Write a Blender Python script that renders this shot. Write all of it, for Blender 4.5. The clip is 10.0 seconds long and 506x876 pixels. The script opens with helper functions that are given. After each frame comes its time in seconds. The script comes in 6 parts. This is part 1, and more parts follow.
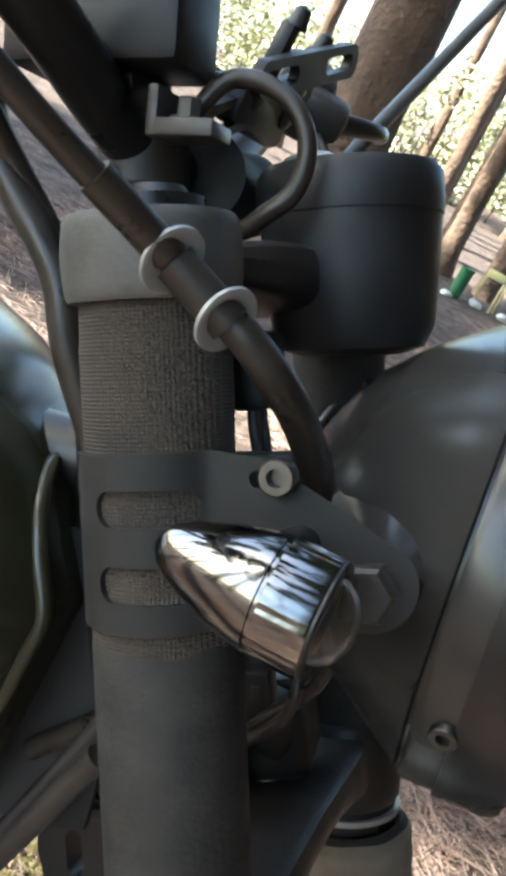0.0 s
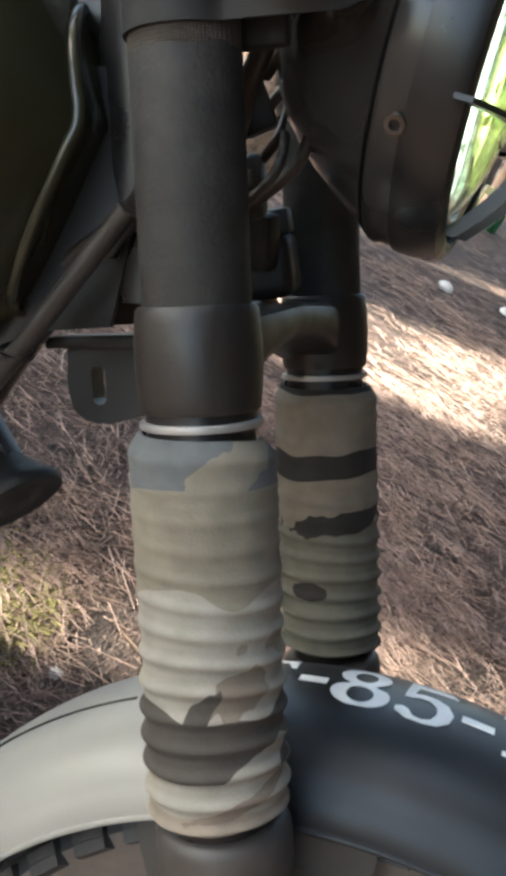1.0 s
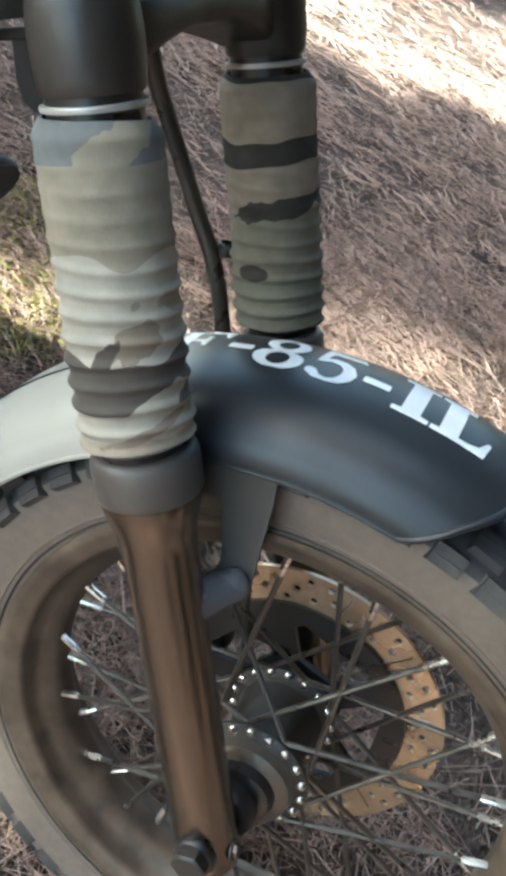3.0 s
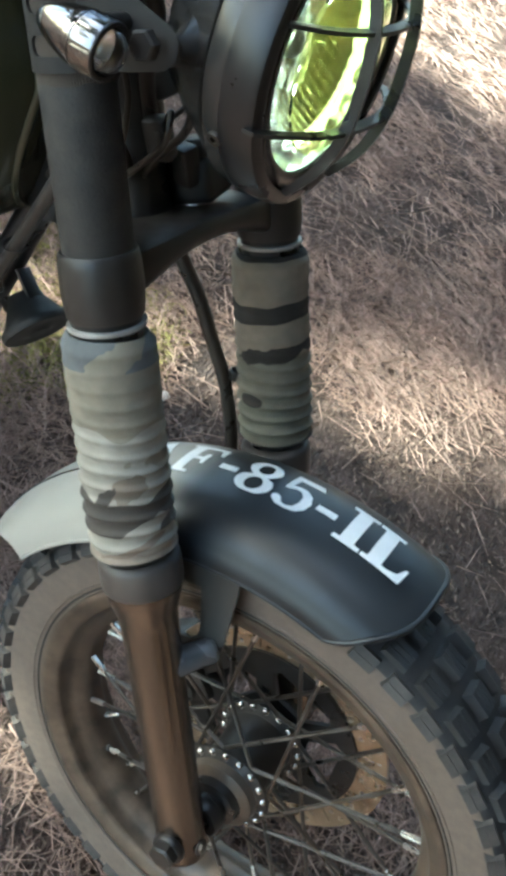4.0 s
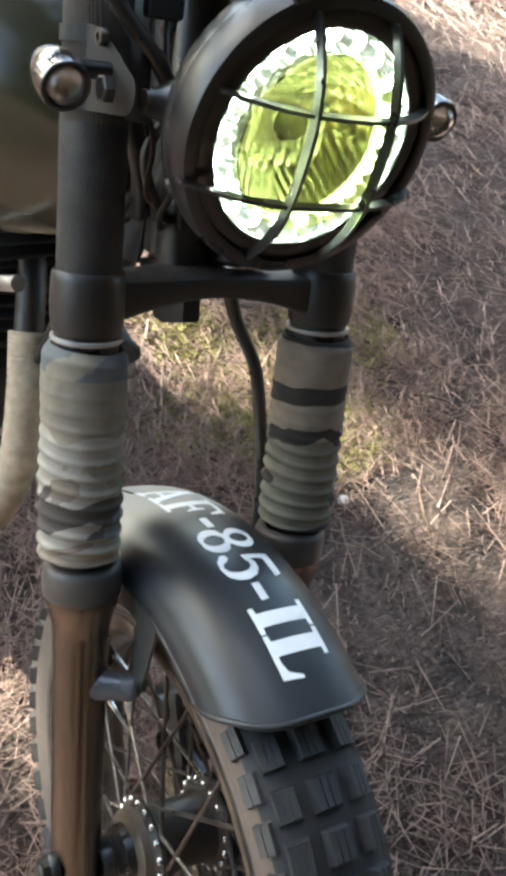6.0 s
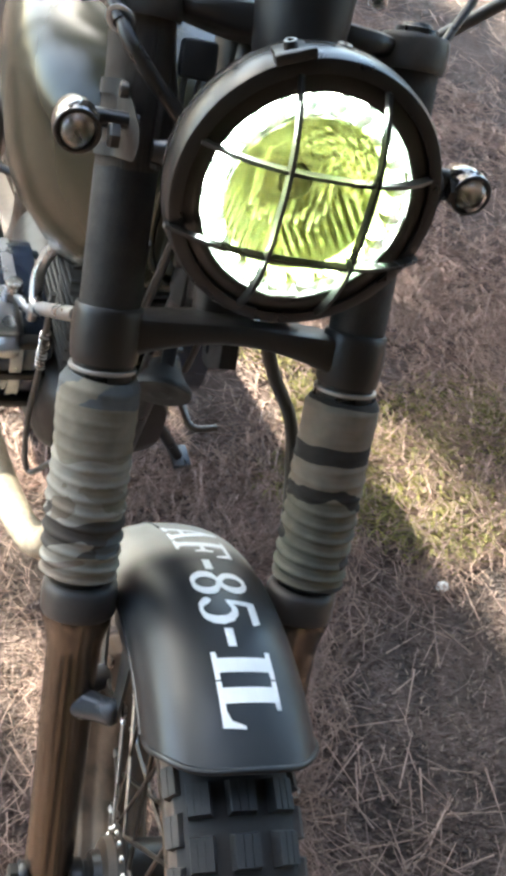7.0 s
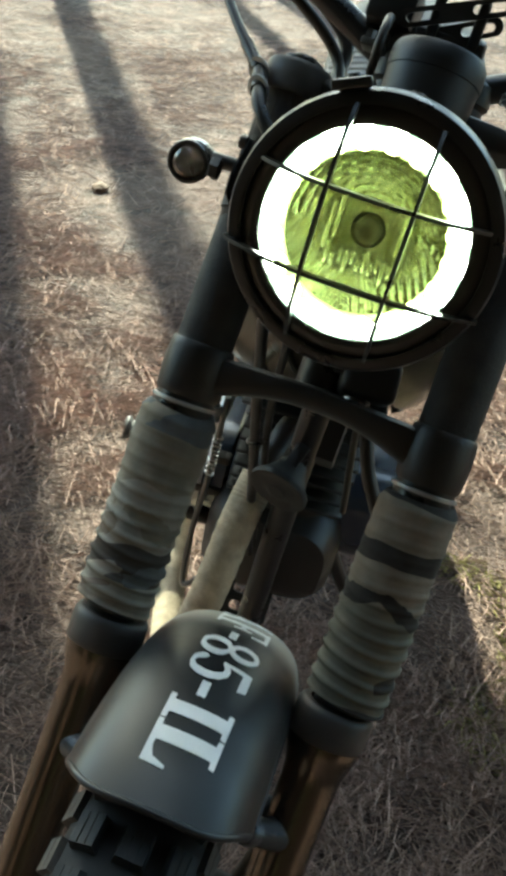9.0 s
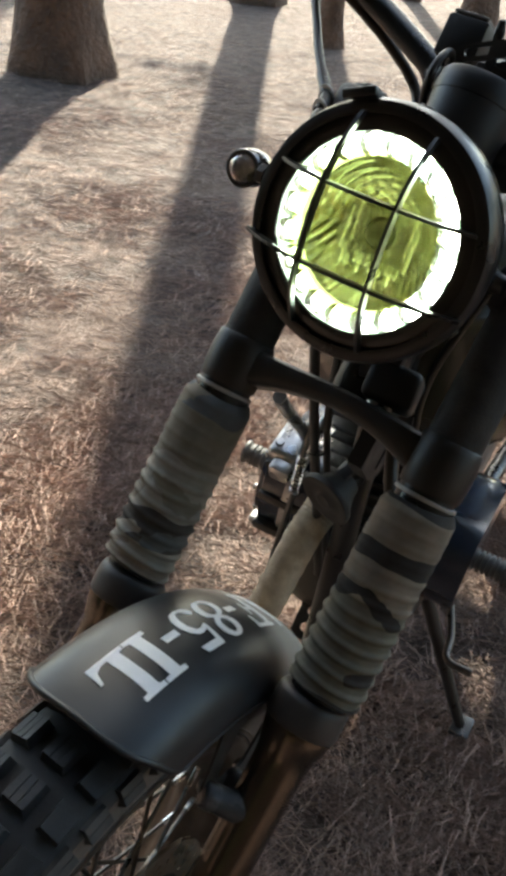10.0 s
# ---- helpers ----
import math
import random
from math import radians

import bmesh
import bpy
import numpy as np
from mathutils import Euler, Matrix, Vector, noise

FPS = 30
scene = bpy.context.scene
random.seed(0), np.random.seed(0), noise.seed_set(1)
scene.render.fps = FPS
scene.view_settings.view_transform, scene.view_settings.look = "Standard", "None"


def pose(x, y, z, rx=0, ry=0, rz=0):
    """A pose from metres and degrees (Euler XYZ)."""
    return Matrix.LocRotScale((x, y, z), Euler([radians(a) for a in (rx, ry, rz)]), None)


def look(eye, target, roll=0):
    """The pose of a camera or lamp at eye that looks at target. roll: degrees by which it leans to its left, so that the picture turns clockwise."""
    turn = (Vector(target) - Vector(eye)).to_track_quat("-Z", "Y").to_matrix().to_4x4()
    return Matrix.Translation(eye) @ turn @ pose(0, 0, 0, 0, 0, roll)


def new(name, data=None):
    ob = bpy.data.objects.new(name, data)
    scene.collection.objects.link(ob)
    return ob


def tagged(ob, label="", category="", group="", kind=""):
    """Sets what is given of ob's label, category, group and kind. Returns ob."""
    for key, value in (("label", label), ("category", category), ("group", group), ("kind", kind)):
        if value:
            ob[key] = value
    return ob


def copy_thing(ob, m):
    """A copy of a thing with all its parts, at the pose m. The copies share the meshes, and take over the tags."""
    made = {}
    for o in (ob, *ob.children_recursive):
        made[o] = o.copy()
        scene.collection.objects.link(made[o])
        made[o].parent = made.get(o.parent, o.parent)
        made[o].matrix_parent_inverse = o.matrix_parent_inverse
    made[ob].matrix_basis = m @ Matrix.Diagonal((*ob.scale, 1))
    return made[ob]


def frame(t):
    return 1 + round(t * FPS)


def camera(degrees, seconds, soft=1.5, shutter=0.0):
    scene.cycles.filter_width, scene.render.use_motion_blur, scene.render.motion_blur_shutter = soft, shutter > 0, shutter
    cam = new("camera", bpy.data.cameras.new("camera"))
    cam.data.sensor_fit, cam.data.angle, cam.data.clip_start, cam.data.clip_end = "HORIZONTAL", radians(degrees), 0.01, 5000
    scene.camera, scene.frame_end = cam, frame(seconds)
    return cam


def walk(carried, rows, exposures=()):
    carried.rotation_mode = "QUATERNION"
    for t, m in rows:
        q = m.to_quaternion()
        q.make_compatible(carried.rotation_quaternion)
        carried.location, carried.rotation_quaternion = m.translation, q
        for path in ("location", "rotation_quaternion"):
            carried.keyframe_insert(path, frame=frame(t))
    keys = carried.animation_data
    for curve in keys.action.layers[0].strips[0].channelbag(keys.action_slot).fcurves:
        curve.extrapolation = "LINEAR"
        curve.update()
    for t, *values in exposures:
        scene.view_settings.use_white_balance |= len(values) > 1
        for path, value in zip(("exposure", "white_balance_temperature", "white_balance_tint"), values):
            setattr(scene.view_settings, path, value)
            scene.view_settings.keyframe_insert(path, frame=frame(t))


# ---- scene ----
cam = camera(30.1, 10.0, soft=4.6)
ROWS = [
    (0, -0.3253, -0.3145, 1.1455, 66.394, -25.352, 24.893),
    (0.5, -0.2729, -0.3962, 1.1040, 63.918, -25.847, 25.856),
    (1, -0.1939, -0.4640, 1.0017, 63.066, -25.636, 23.314),
    (1.5, -0.1498, -0.4396, 0.8586, 61.196, -25.228, 20.937),
    (2, -0.1179, -0.4287, 0.7755, 57.739, -25.267, 20.803),
    (2.5, -0.0607, -0.4448, 0.8058, 50.992, -25.183, 24.683),
    (3, -0.0785, -0.4947, 1.0648, 44.238, -22.400, 28.054),
    (3.2, -0.0860, -0.5164, 1.1537, 43.339, -21.242, 28.564),
    (4.3, -0.0253, -0.4998, 1.3369, 36.467, -20.533, 42.218),
    (4.5, -0.0051, -0.4541, 1.3470, 35.712, -20.333, 46.224),
    (5, 0.0432, -0.4158, 1.3766, 36.146, -19.417, 52.895),
    (5.5, 0.1027, -0.3951, 1.3716, 37.407, -18.105, 58.089),
    (5.7, 0.1447, -0.3610, 1.3790, 37.682, -17.354, 60.707),
    (6.8, 0.2790, -0.1277, 1.4298, 38.745, -8.458, 79.409),
    (7, 0.2800, -0.1207, 1.4312, 39.313, -9.935, 80.796),
    (7.5, 0.3479, -0.0360, 1.3999, 43.327, -8.191, 87.597),
    (8, 0.3874, 0.0153, 1.3705, 46.284, -7.189, 93.741),
    (8.5, 0.4154, 0.1293, 1.3439, 48.178, -5.545, 101.067),
    (9, 0.3959, 0.1797, 1.2943, 54.418, -5.680, 107.371),
    (9.5, 0.3365, 0.3231, 1.3298, 57.076, -4.158, 114.978),
    (10, 0.4028, 0.4098, 1.2639, 58.566, -4.683, 124.002),
]
EXPOSURES = [(0.0, 3.42, 6200, -2), (0.5, 3.3, 6900, 4), (1.0, 3.25, 6500, 2), (1.5, 3.47, 6450, 1), (2.5, 3.8, 6300, -2), (3.1, 3.7, 6000, -6), (4.5, 3.5, 5900, -9), (5.0, 3.85, 6100, -3), (5.5, 3.85, 6250, -2), (6.3, 3.75, 6300, 0), (7.0, 3.95, 6300, 0), (7.5, 3.7, 6350, -19), (8.5, 3.2, 6450, -4), (9.0, 2.95, 6450, -14), (9.5, 2.6, 6500, -8), (10.0, 2.82, 6700, -1)]
walk(cam, [(t, pose(x, y, z, rx, ry, rz)) for t, x, y, z, rx, ry, rz in ROWS], EXPOSURES)

# ---- world and sun ----
SUN_AZ = radians(31.0)          # the light travels this way over the ground
SUN_EL = radians(42.0)
world = bpy.data.worlds.new("forest_sky")
scene.world = world
world.use_nodes = True
wt = world.node_tree
wt.nodes.clear()
sky = wt.nodes.new("ShaderNodeTexSky")
sky.sky_type, sky.sun_disc = "NISHITA", False
sky.sun_elevation = SUN_EL
sun_from = Vector((-math.cos(SUN_AZ) * math.cos(SUN_EL), -math.sin(SUN_AZ) * math.cos(SUN_EL), math.sin(SUN_EL)))
sky.sun_rotation = math.atan2(sun_from.x, sun_from.y)
sky.dust_density = 2.0
bg = wt.nodes.new("ShaderNodeBackground")
bg.inputs["Strength"].default_value = 0.088
wo = wt.nodes.new("ShaderNodeOutputWorld")
wt.links.new(sky.outputs[0], bg.inputs[0])
wt.links.new(bg.outputs[0], wo.inputs[0])
sun = new("sun", bpy.data.lights.new("sun", "SUN"))
sun.data.energy, sun.data.angle, sun.data.color = 3.9, radians(0.5), (1.0, 0.94, 0.85)
sun.matrix_world = look(sun_from * 30, (0, 0, 0))

# ---- materials ----


def material(name, color=(0.5, 0.5, 0.5), rough=0.5, metal=0.0, var=0.15, scale=30.0, bump=0.0, bump_scale=200.0,
             coat=0.0, random_by="", dust=None, dust_amount=0.0, dust_scale=12.0, rough_var=0.1, spread=0.3):
    """A surface with colour, roughness and relief that vary at two scales, and dust or wear on top."""
    m = bpy.data.materials.new(name)
    m.use_nodes = True
    nt = m.node_tree
    b = nt.nodes["Principled BSDF"]
    co = nt.nodes.new("ShaderNodeTexCoord")

    def noise_node(s, detail=5.0):
        n = nt.nodes.new("ShaderNodeTexNoise")
        n.inputs["Scale"].default_value, n.inputs["Detail"].default_value = s, detail
        nt.links.new(co.outputs["Object"], n.inputs["Vector"])
        return n

    def ramp(fac, lo, hi):
        r = nt.nodes.new("ShaderNodeMapRange")
        r.inputs["From Min"].default_value, r.inputs["From Max"].default_value = 0.3, 0.7
        r.inputs["To Min"].default_value, r.inputs["To Max"].default_value = lo, hi
        nt.links.new(fac, r.inputs["Value"])
        return r.outputs[0]

    def mixed(fac, a, c, kind="MIX"):
        x = nt.nodes.new("ShaderNodeMix")
        x.data_type, x.blend_type = "RGBA", kind
        for key, value in ((0, fac), (6, a), (7, c)):
            if isinstance(value, bpy.types.NodeSocket):
                nt.links.new(value, x.inputs[key])
            else:
                x.inputs[key].default_value = value if key == 0 else (*value, 1)
        return x.outputs[2]

    big, fine = noise_node(scale), noise_node(scale * 9)
    dark, light = tuple(c * (1 - var) for c in color), tuple(min(1, c * (1 + var)) for c in color)
    col = mixed(ramp(big.outputs[0], 0, 1), dark, light)
    col = mixed(ramp(fine.outputs[0], 0, 0.5), col, tuple(c * (1 - var) for c in color))
    if random_by:
        src = nt.nodes.new("ShaderNodeObjectInfo" if random_by == "object" else "ShaderNodeNewGeometry")
        hs = nt.nodes.new("ShaderNodeHueSaturation")
        r = nt.nodes.new("ShaderNodeMapRange")
        r.inputs["To Min"].default_value, r.inputs["To Max"].default_value = 1 - spread, 1 + spread
        nt.links.new(src.outputs["Random" if random_by == "object" else "Random Per Island"], r.inputs["Value"])
        nt.links.new(r.outputs[0], hs.inputs["Value"])
        nt.links.new(col, hs.inputs["Color"])
        col = hs.outputs[0]
    if dust:
        d = noise_node(dust_scale, 8)
        r = nt.nodes.new("ShaderNodeMapRange")
        r.inputs["From Min"].default_value, r.inputs["From Max"].default_value = 0.35, 0.75
        r.inputs["To Min"].default_value, r.inputs["To Max"].default_value = dust_amount * 0.4, min(1.0, dust_amount * 1.6)
        nt.links.new(d.outputs[0], r.inputs["Value"])
        col = mixed(r.outputs[0], col, dust)
    nt.links.new(col, b.inputs["Base Color"])
    nt.links.new(ramp(big.outputs[0], max(0.02, rough - rough_var), min(1, rough + rough_var)), b.inputs["Roughness"])
    b.inputs["Metallic"].default_value = metal
    b.inputs["Coat Weight"].default_value = coat
    b.inputs["Coat Roughness"].default_value = 0.15
    if bump:
        f = noise_node(bump_scale, 4)
        bp = nt.nodes.new("ShaderNodeBump")
        bp.inputs["Strength"].default_value, bp.inputs["Distance"].default_value = 1.0, bump
        nt.links.new(f.outputs[0], bp.inputs["Height"])
        nt.links.new(bp.outputs[0], b.inputs["Normal"])
    return m


DUST = (0.23, 0.16, 0.10)
M_BLACK = material("satin_black_paint", (0.011, 0.011, 0.012), 0.33, 0.0, 0.2, 25, 0.00004, 900, dust=DUST, dust_amount=0.025)
M_TUBE = material("dusty_black_cover", (0.013, 0.012, 0.0113), 0.70, 0.0, 0.3, 45, 0.0005, 380, dust=(0.26, 0.22, 0.18), dust_amount=0.05, dust_scale=70)
M_YOKE = material("dusty_yoke_casting", (0.040, 0.037, 0.034), 0.5, 0.0, 0.25, 40, 0.0003, 350, dust=(0.27, 0.24, 0.21), dust_amount=0.22, dust_scale=30)
M_RUBBER = material("black_rubber", (0.010, 0.0095, 0.009), 0.68, 0.0, 0.2, 40, 0.0001, 500, dust=DUST, dust_amount=0.015)
M_CAST = material("black_cast_alloy", (0.015, 0.014, 0.014), 0.45, 0.0, 0.25, 40, 0.0002, 350, dust=DUST, dust_amount=0.06)
M_SHELL = material("satin_black_lamp_paint", (0.034, 0.031, 0.028), 0.22, 0.0, 0.05, 4, rough_var=0.015)
M_CHROME = material("chrome", (0.25, 0.24, 0.235), 0.13, 1.0, 0.08, 40, 0, rough_var=0.05)
M_STEEL = material("bright_steel", (0.55, 0.53, 0.5), 0.28, 1.0, 0.15, 60, 0.00005, 500)
M_ALLOY = material("polished_alloy", (0.5, 0.5, 0.5), 0.3, 0.9, 0.15, 30, 0.0001, 300, dust=DUST, dust_amount=0.1)
M_LEG = material("bronze_fork_leg", (0.142, 0.114, 0.092), 0.24, 0.90, 0.05, 4, 0, coat=0.10, rough_var=0.015)
M_STAY = material("grey_stay_paint", (0.044, 0.045, 0.043), 0.42, 0.0, 0.12, 30, 0.00006, 500, dust=DUST, dust_amount=0.04)
# the sky's reflection on the lugs is put into this bluish base colour
M_LUG = material("sky_toned_lug_paint", (0.092, 0.098, 0.108), 0.27, 0.15, 0.2, 30, 0.00008, 400, dust=DUST, dust_amount=0.05)
M_SEAL = material("dust_seal_rubber", (0.04, 0.04, 0.043), 0.45, 0.0, 0.15, 40, 0.00008, 500, dust=DUST, dust_amount=0.12)
M_TYRE = material("dusty_tyre_rubber", (0.108, 0.085, 0.069), 0.72, 0.0, 0.10, 30, 0.0003, 420, dust=(0.20, 0.150, 0.118), dust_amount=0.26, dust_scale=110)
M_TREAD = material("tread_rubber", (0.022, 0.0245, 0.028), 0.62, 0.0, 0.25, 40, 0.0003, 300, dust=DUST, dust_amount=0.035, random_by="object", spread=0.2)
M_SHOULDER = material("dusty_shoulder_rubber", (0.032, 0.032, 0.033), 0.68, 0.0, 0.25, 40, 0.0003, 300, dust=(0.24, 0.19, 0.15), dust_amount=0.15, dust_scale=60, random_by="object", spread=0.2)
M_CROWN = material("dark_tread_base", (0.018, 0.0195, 0.022), 0.75, 0.0, 0.25, 25, 0.0003, 300, dust=DUST, dust_amount=0.04)
M_RIM = material("dusty_black_rim", (0.035, 0.03, 0.026), 0.42, 0.3, 0.25, 30, 0.0001, 400, dust=(0.27, 0.19, 0.13), dust_amount=0.34, dust_scale=30)
M_SPOKE = material("blackened_steel", (0.11, 0.103, 0.097), 0.35, 0.85, 0.3, 60, 0, dust=DUST, dust_amount=0.12)
M_DISC = material("brake_disc_steel", (0.52, 0.40, 0.28), 0.3, 0.85, 0.2, 20, 0.00006, 700)
# tan holds the sun and dust on an otherwise black hub cover
M_HUBEND = material("hub_end_steel", (0.13, 0.105, 0.083), 0.42, 0.5, 0.2, 30, 0.00006, 500)
M_TANK = material("olive_tank_paint", (0.032, 0.030, 0.016), 0.20, 0.0, 0.12, 8, 0, rough_var=0.03)
M_WRAP = material("sand_heat_wrap", (0.42, 0.34, 0.24), 0.9, 0.0, 0.3, 60, 0.0008, 260)
M_SEAT = material("grey_seat_cover", (0.16, 0.15, 0.14), 0.7, 0.0, 0.2, 40, 0.0003, 400)
M_PLASTIC = material("black_plastic", (0.010, 0.010, 0.011), 0.48, 0.0, 0.2, 40, 0.00006, 700, dust=DUST, dust_amount=0.015)
M_GREY = material("grey_painted_metal", (0.09, 0.088, 0.085), 0.4, 0.3, 0.2, 40, 0.0001, 500, dust=DUST, dust_amount=0.08)
M_PEG = material("grey_peg_rubber", (0.17, 0.16, 0.15), 0.6, 0.0, 0.25, 50, 0.0002, 400)
M_HOSE = material("brown_black_hose", (0.018, 0.015, 0.013), 0.35, 0.0, 0.3, 60, 0.0001, 400, dust=DUST, dust_amount=0.06)
M_CLIP = material("zinc_clip", (0.42, 0.41, 0.39), 0.45, 0.5, 0.1, 60)
M_LETTER = material("white_letter_paint", (0.78, 0.79, 0.79), 0.5, 0.0, 0.06, 50, 0.00005, 500)
M_BARK = material("pine_bark", (0.12, 0.075, 0.05), 0.95, 0.0, 0.45, 6, 0.03, 22)
M_BIN = material("green_plastic", (0.022, 0.125, 0.050), 0.5, 0.0, 0.2, 8)
M_YELLOW = material("faded_yellow_board", (0.58, 0.54, 0.27), 0.7, 0.0, 0.2, 8)
M_PALE = material("pale_litter", (0.62, 0.62, 0.6), 0.7, 0.0, 0.15, 30)
M_LEAF = material("pine_foliage", (0.06, 0.085, 0.03), 0.7, 0.0, 0.3, 3, random_by="island", spread=0.45)
M_BUSH = material("sunlit_undergrowth", (0.40, 0.39, 0.24), 0.7, 0.0, 0.3, 3, random_by="island", spread=0.5)
M_NEEDLE = material("dry_pine_needles", (0.275, 0.183, 0.146), 0.72, 0.0, 0.2, 3, random_by="island", spread=0.5)
M_LITTER = material("bark_crumbs", (0.15, 0.105, 0.080), 0.85, 0.0, 0.3, 5, random_by="island", spread=0.85)


def camo(name, stops, shift, wander, patches):
    """Camouflage cloth: bands whose borders wander along the gaiter, and single patches (facing, height, half width, half height, slant, colour)."""
    m = material(name, (0.4, 0.36, 0.3), 0.9, 0.0, 0.1, 60, 0.0003, 700)
    nt = m.node_tree
    b = nt.nodes["Principled BSDF"]
    co = nt.nodes.new("ShaderNodeTexCoord")

    def calc(op, *values):
        n = nt.nodes.new("ShaderNodeMath")
        n.operation = op
        for k, v in enumerate(values):
            if isinstance(v, bpy.types.NodeSocket):
                nt.links.new(v, n.inputs[k])
            else:
                n.inputs[k].default_value = v
        return n.outputs[0]

    def noise_of(scale, detail, squash=1.0, off=0.0):
        mp = nt.nodes.new("ShaderNodeMapping")
        mp.inputs["Location"].default_value = (shift + off, shift, off)
        mp.inputs["Scale"].default_value = (1, 1, squash)
        nt.links.new(co.outputs["Object"], mp.inputs[0])
        n = nt.nodes.new("ShaderNodeTexNoise")
        n.inputs["Scale"].default_value, n.inputs["Detail"].default_value = scale, detail
        nt.links.new(mp.outputs[0], n.inputs["Vector"])
        return n.outputs[0]

    def along(x, y, z):
        n = nt.nodes.new("ShaderNodeVectorMath")
        n.operation = "DOT_PRODUCT"
        nt.links.new(co.outputs["Object"], n.inputs[0])
        n.inputs[1].default_value = (x, y, z)
        return n.outputs["Value"]

    height = along(0, 0, 1)
    drift = calc("MULTIPLY_ADD", noise_of(17, 1.2, 1.5), wander, -0.5 * wander)
    u = calc("ADD", height, drift)
    cr = nt.nodes.new("ShaderNodeValToRGB")
    cr.color_ramp.interpolation = "CONSTANT"
    while len(cr.color_ramp.elements) < len(stops):
        cr.color_ramp.elements.new(0.5)
    for e, (h, c) in zip(cr.color_ramp.elements, stops):
        e.position, e.color = max(0.0, (h - 0.33) / 0.25), (*c, 1)
    nt.links.new(calc("DIVIDE", calc("SUBTRACT", u, 0.33), 0.25), cr.inputs[0])
    col = cr.outputs[0]
    ripple = calc("MULTIPLY_ADD", noise_of(64, 2.0, 1.0, 0.4), 2.6, -1.3)
    for facing, h, wide, high, slant, c in patches:
        ca, sa = math.cos(radians(facing)), math.sin(radians(facing))
        s = along(-sa, ca, 0)
        dz = calc("SUBTRACT", calc("SUBTRACT", height, h), calc("MULTIPLY", s, slant))
        d = calc("ADD", calc("POWER", calc("ABSOLUTE", calc("DIVIDE", s, wide)), 2.0), calc("POWER", calc("ABSOLUTE", calc("DIVIDE", dz, high)), 2.0))
        inside = calc("MULTIPLY", calc("LESS_THAN", calc("ADD", d, ripple), 1.0), calc("GREATER_THAN", along(ca, sa, 0), 0.0))
        mx = nt.nodes.new("ShaderNodeMix")
        mx.data_type = "RGBA"
        nt.links.new(inside, mx.inputs[0])
        nt.links.new(col, mx.inputs[6])
        mx.inputs[7].default_value = (*c, 1)
        col = mx.outputs[2]
    mx = nt.nodes.new("ShaderNodeMix")
    mx.data_type, mx.blend_type = "RGBA", "MULTIPLY"
    mx.inputs[0].default_value = 0.7
    br = nt.nodes.new("ShaderNodeMapRange")
    br.inputs["From Min"].default_value, br.inputs["From Max"].default_value = 0.3, 0.7
    br.inputs["To Min"].default_value, br.inputs["To Max"].default_value = 0.68, 1.0
    nt.links.new(noise_of(70, 6.0), br.inputs["Value"])
    nt.links.new(col, mx.inputs[6])
    nt.links.new(br.outputs[0], mx.inputs[7])
    nt.links.new(mx.outputs[2], b.inputs["Base Color"])
    return m


CREAM, SAND, OLIVE, DARK, SLATE = (0.305, 0.278, 0.233), (0.24, 0.192, 0.142), (0.22, 0.193, 0.146), (0.032, 0.026, 0.021), (0.12, 0.125, 0.125)
SMOKE, MOSSY = (0.066, 0.056, 0.047), (0.155, 0.143, 0.108)
M_CAMO_R = camo("camouflage_cloth_a", [(0.33, CREAM), (0.354, (0.27, 0.222, 0.172)), (0.364, CREAM), (0.386, SMOKE), (0.414, CREAM), (0.474, OLIVE), (0.528, SLATE)], 0.31, 0.030,
                [(-52, 0.428, 0.019, 0.0120, 0.30, (0.19, 0.155, 0.118)), (-80, 0.4205, 0.0110, 0.0085, 0.9, SMOKE), (-40, 0.3850, 0.030, 0.0085, 0.50, CREAM), (-45, 0.3716, 0.024, 0.0042, 0.35, (0.20, 0.155, 0.120)), (40, 0.440, 0.030, 0.012, -0.3, OLIVE), (-48, 0.536, 0.024, 0.0125, 0.5, OLIVE), (60, 0.395, 0.028, 0.010, 0.2, SLATE)])
M_CAMO_L = camo("camouflage_cloth_b", [(0.33, DARK), (0.357, MOSSY), (0.398, (0.165, 0.145, 0.108)), (0.448, SAND), (0.488, DARK), (0.506, SAND), (0.546, DARK)], 0.77, 0.018,
                [(-62, 0.454, 0.034, 0.0085, 0.10, DARK), (-100, 0.404, 0.014, 0.006, 0.0, DARK), (35, 0.450, 0.026, 0.008, -0.35, DARK), (85, 0.425, 0.030, 0.012, 0.2, MOSSY), (60, 0.385, 0.024, 0.007, 0.3, DARK)])


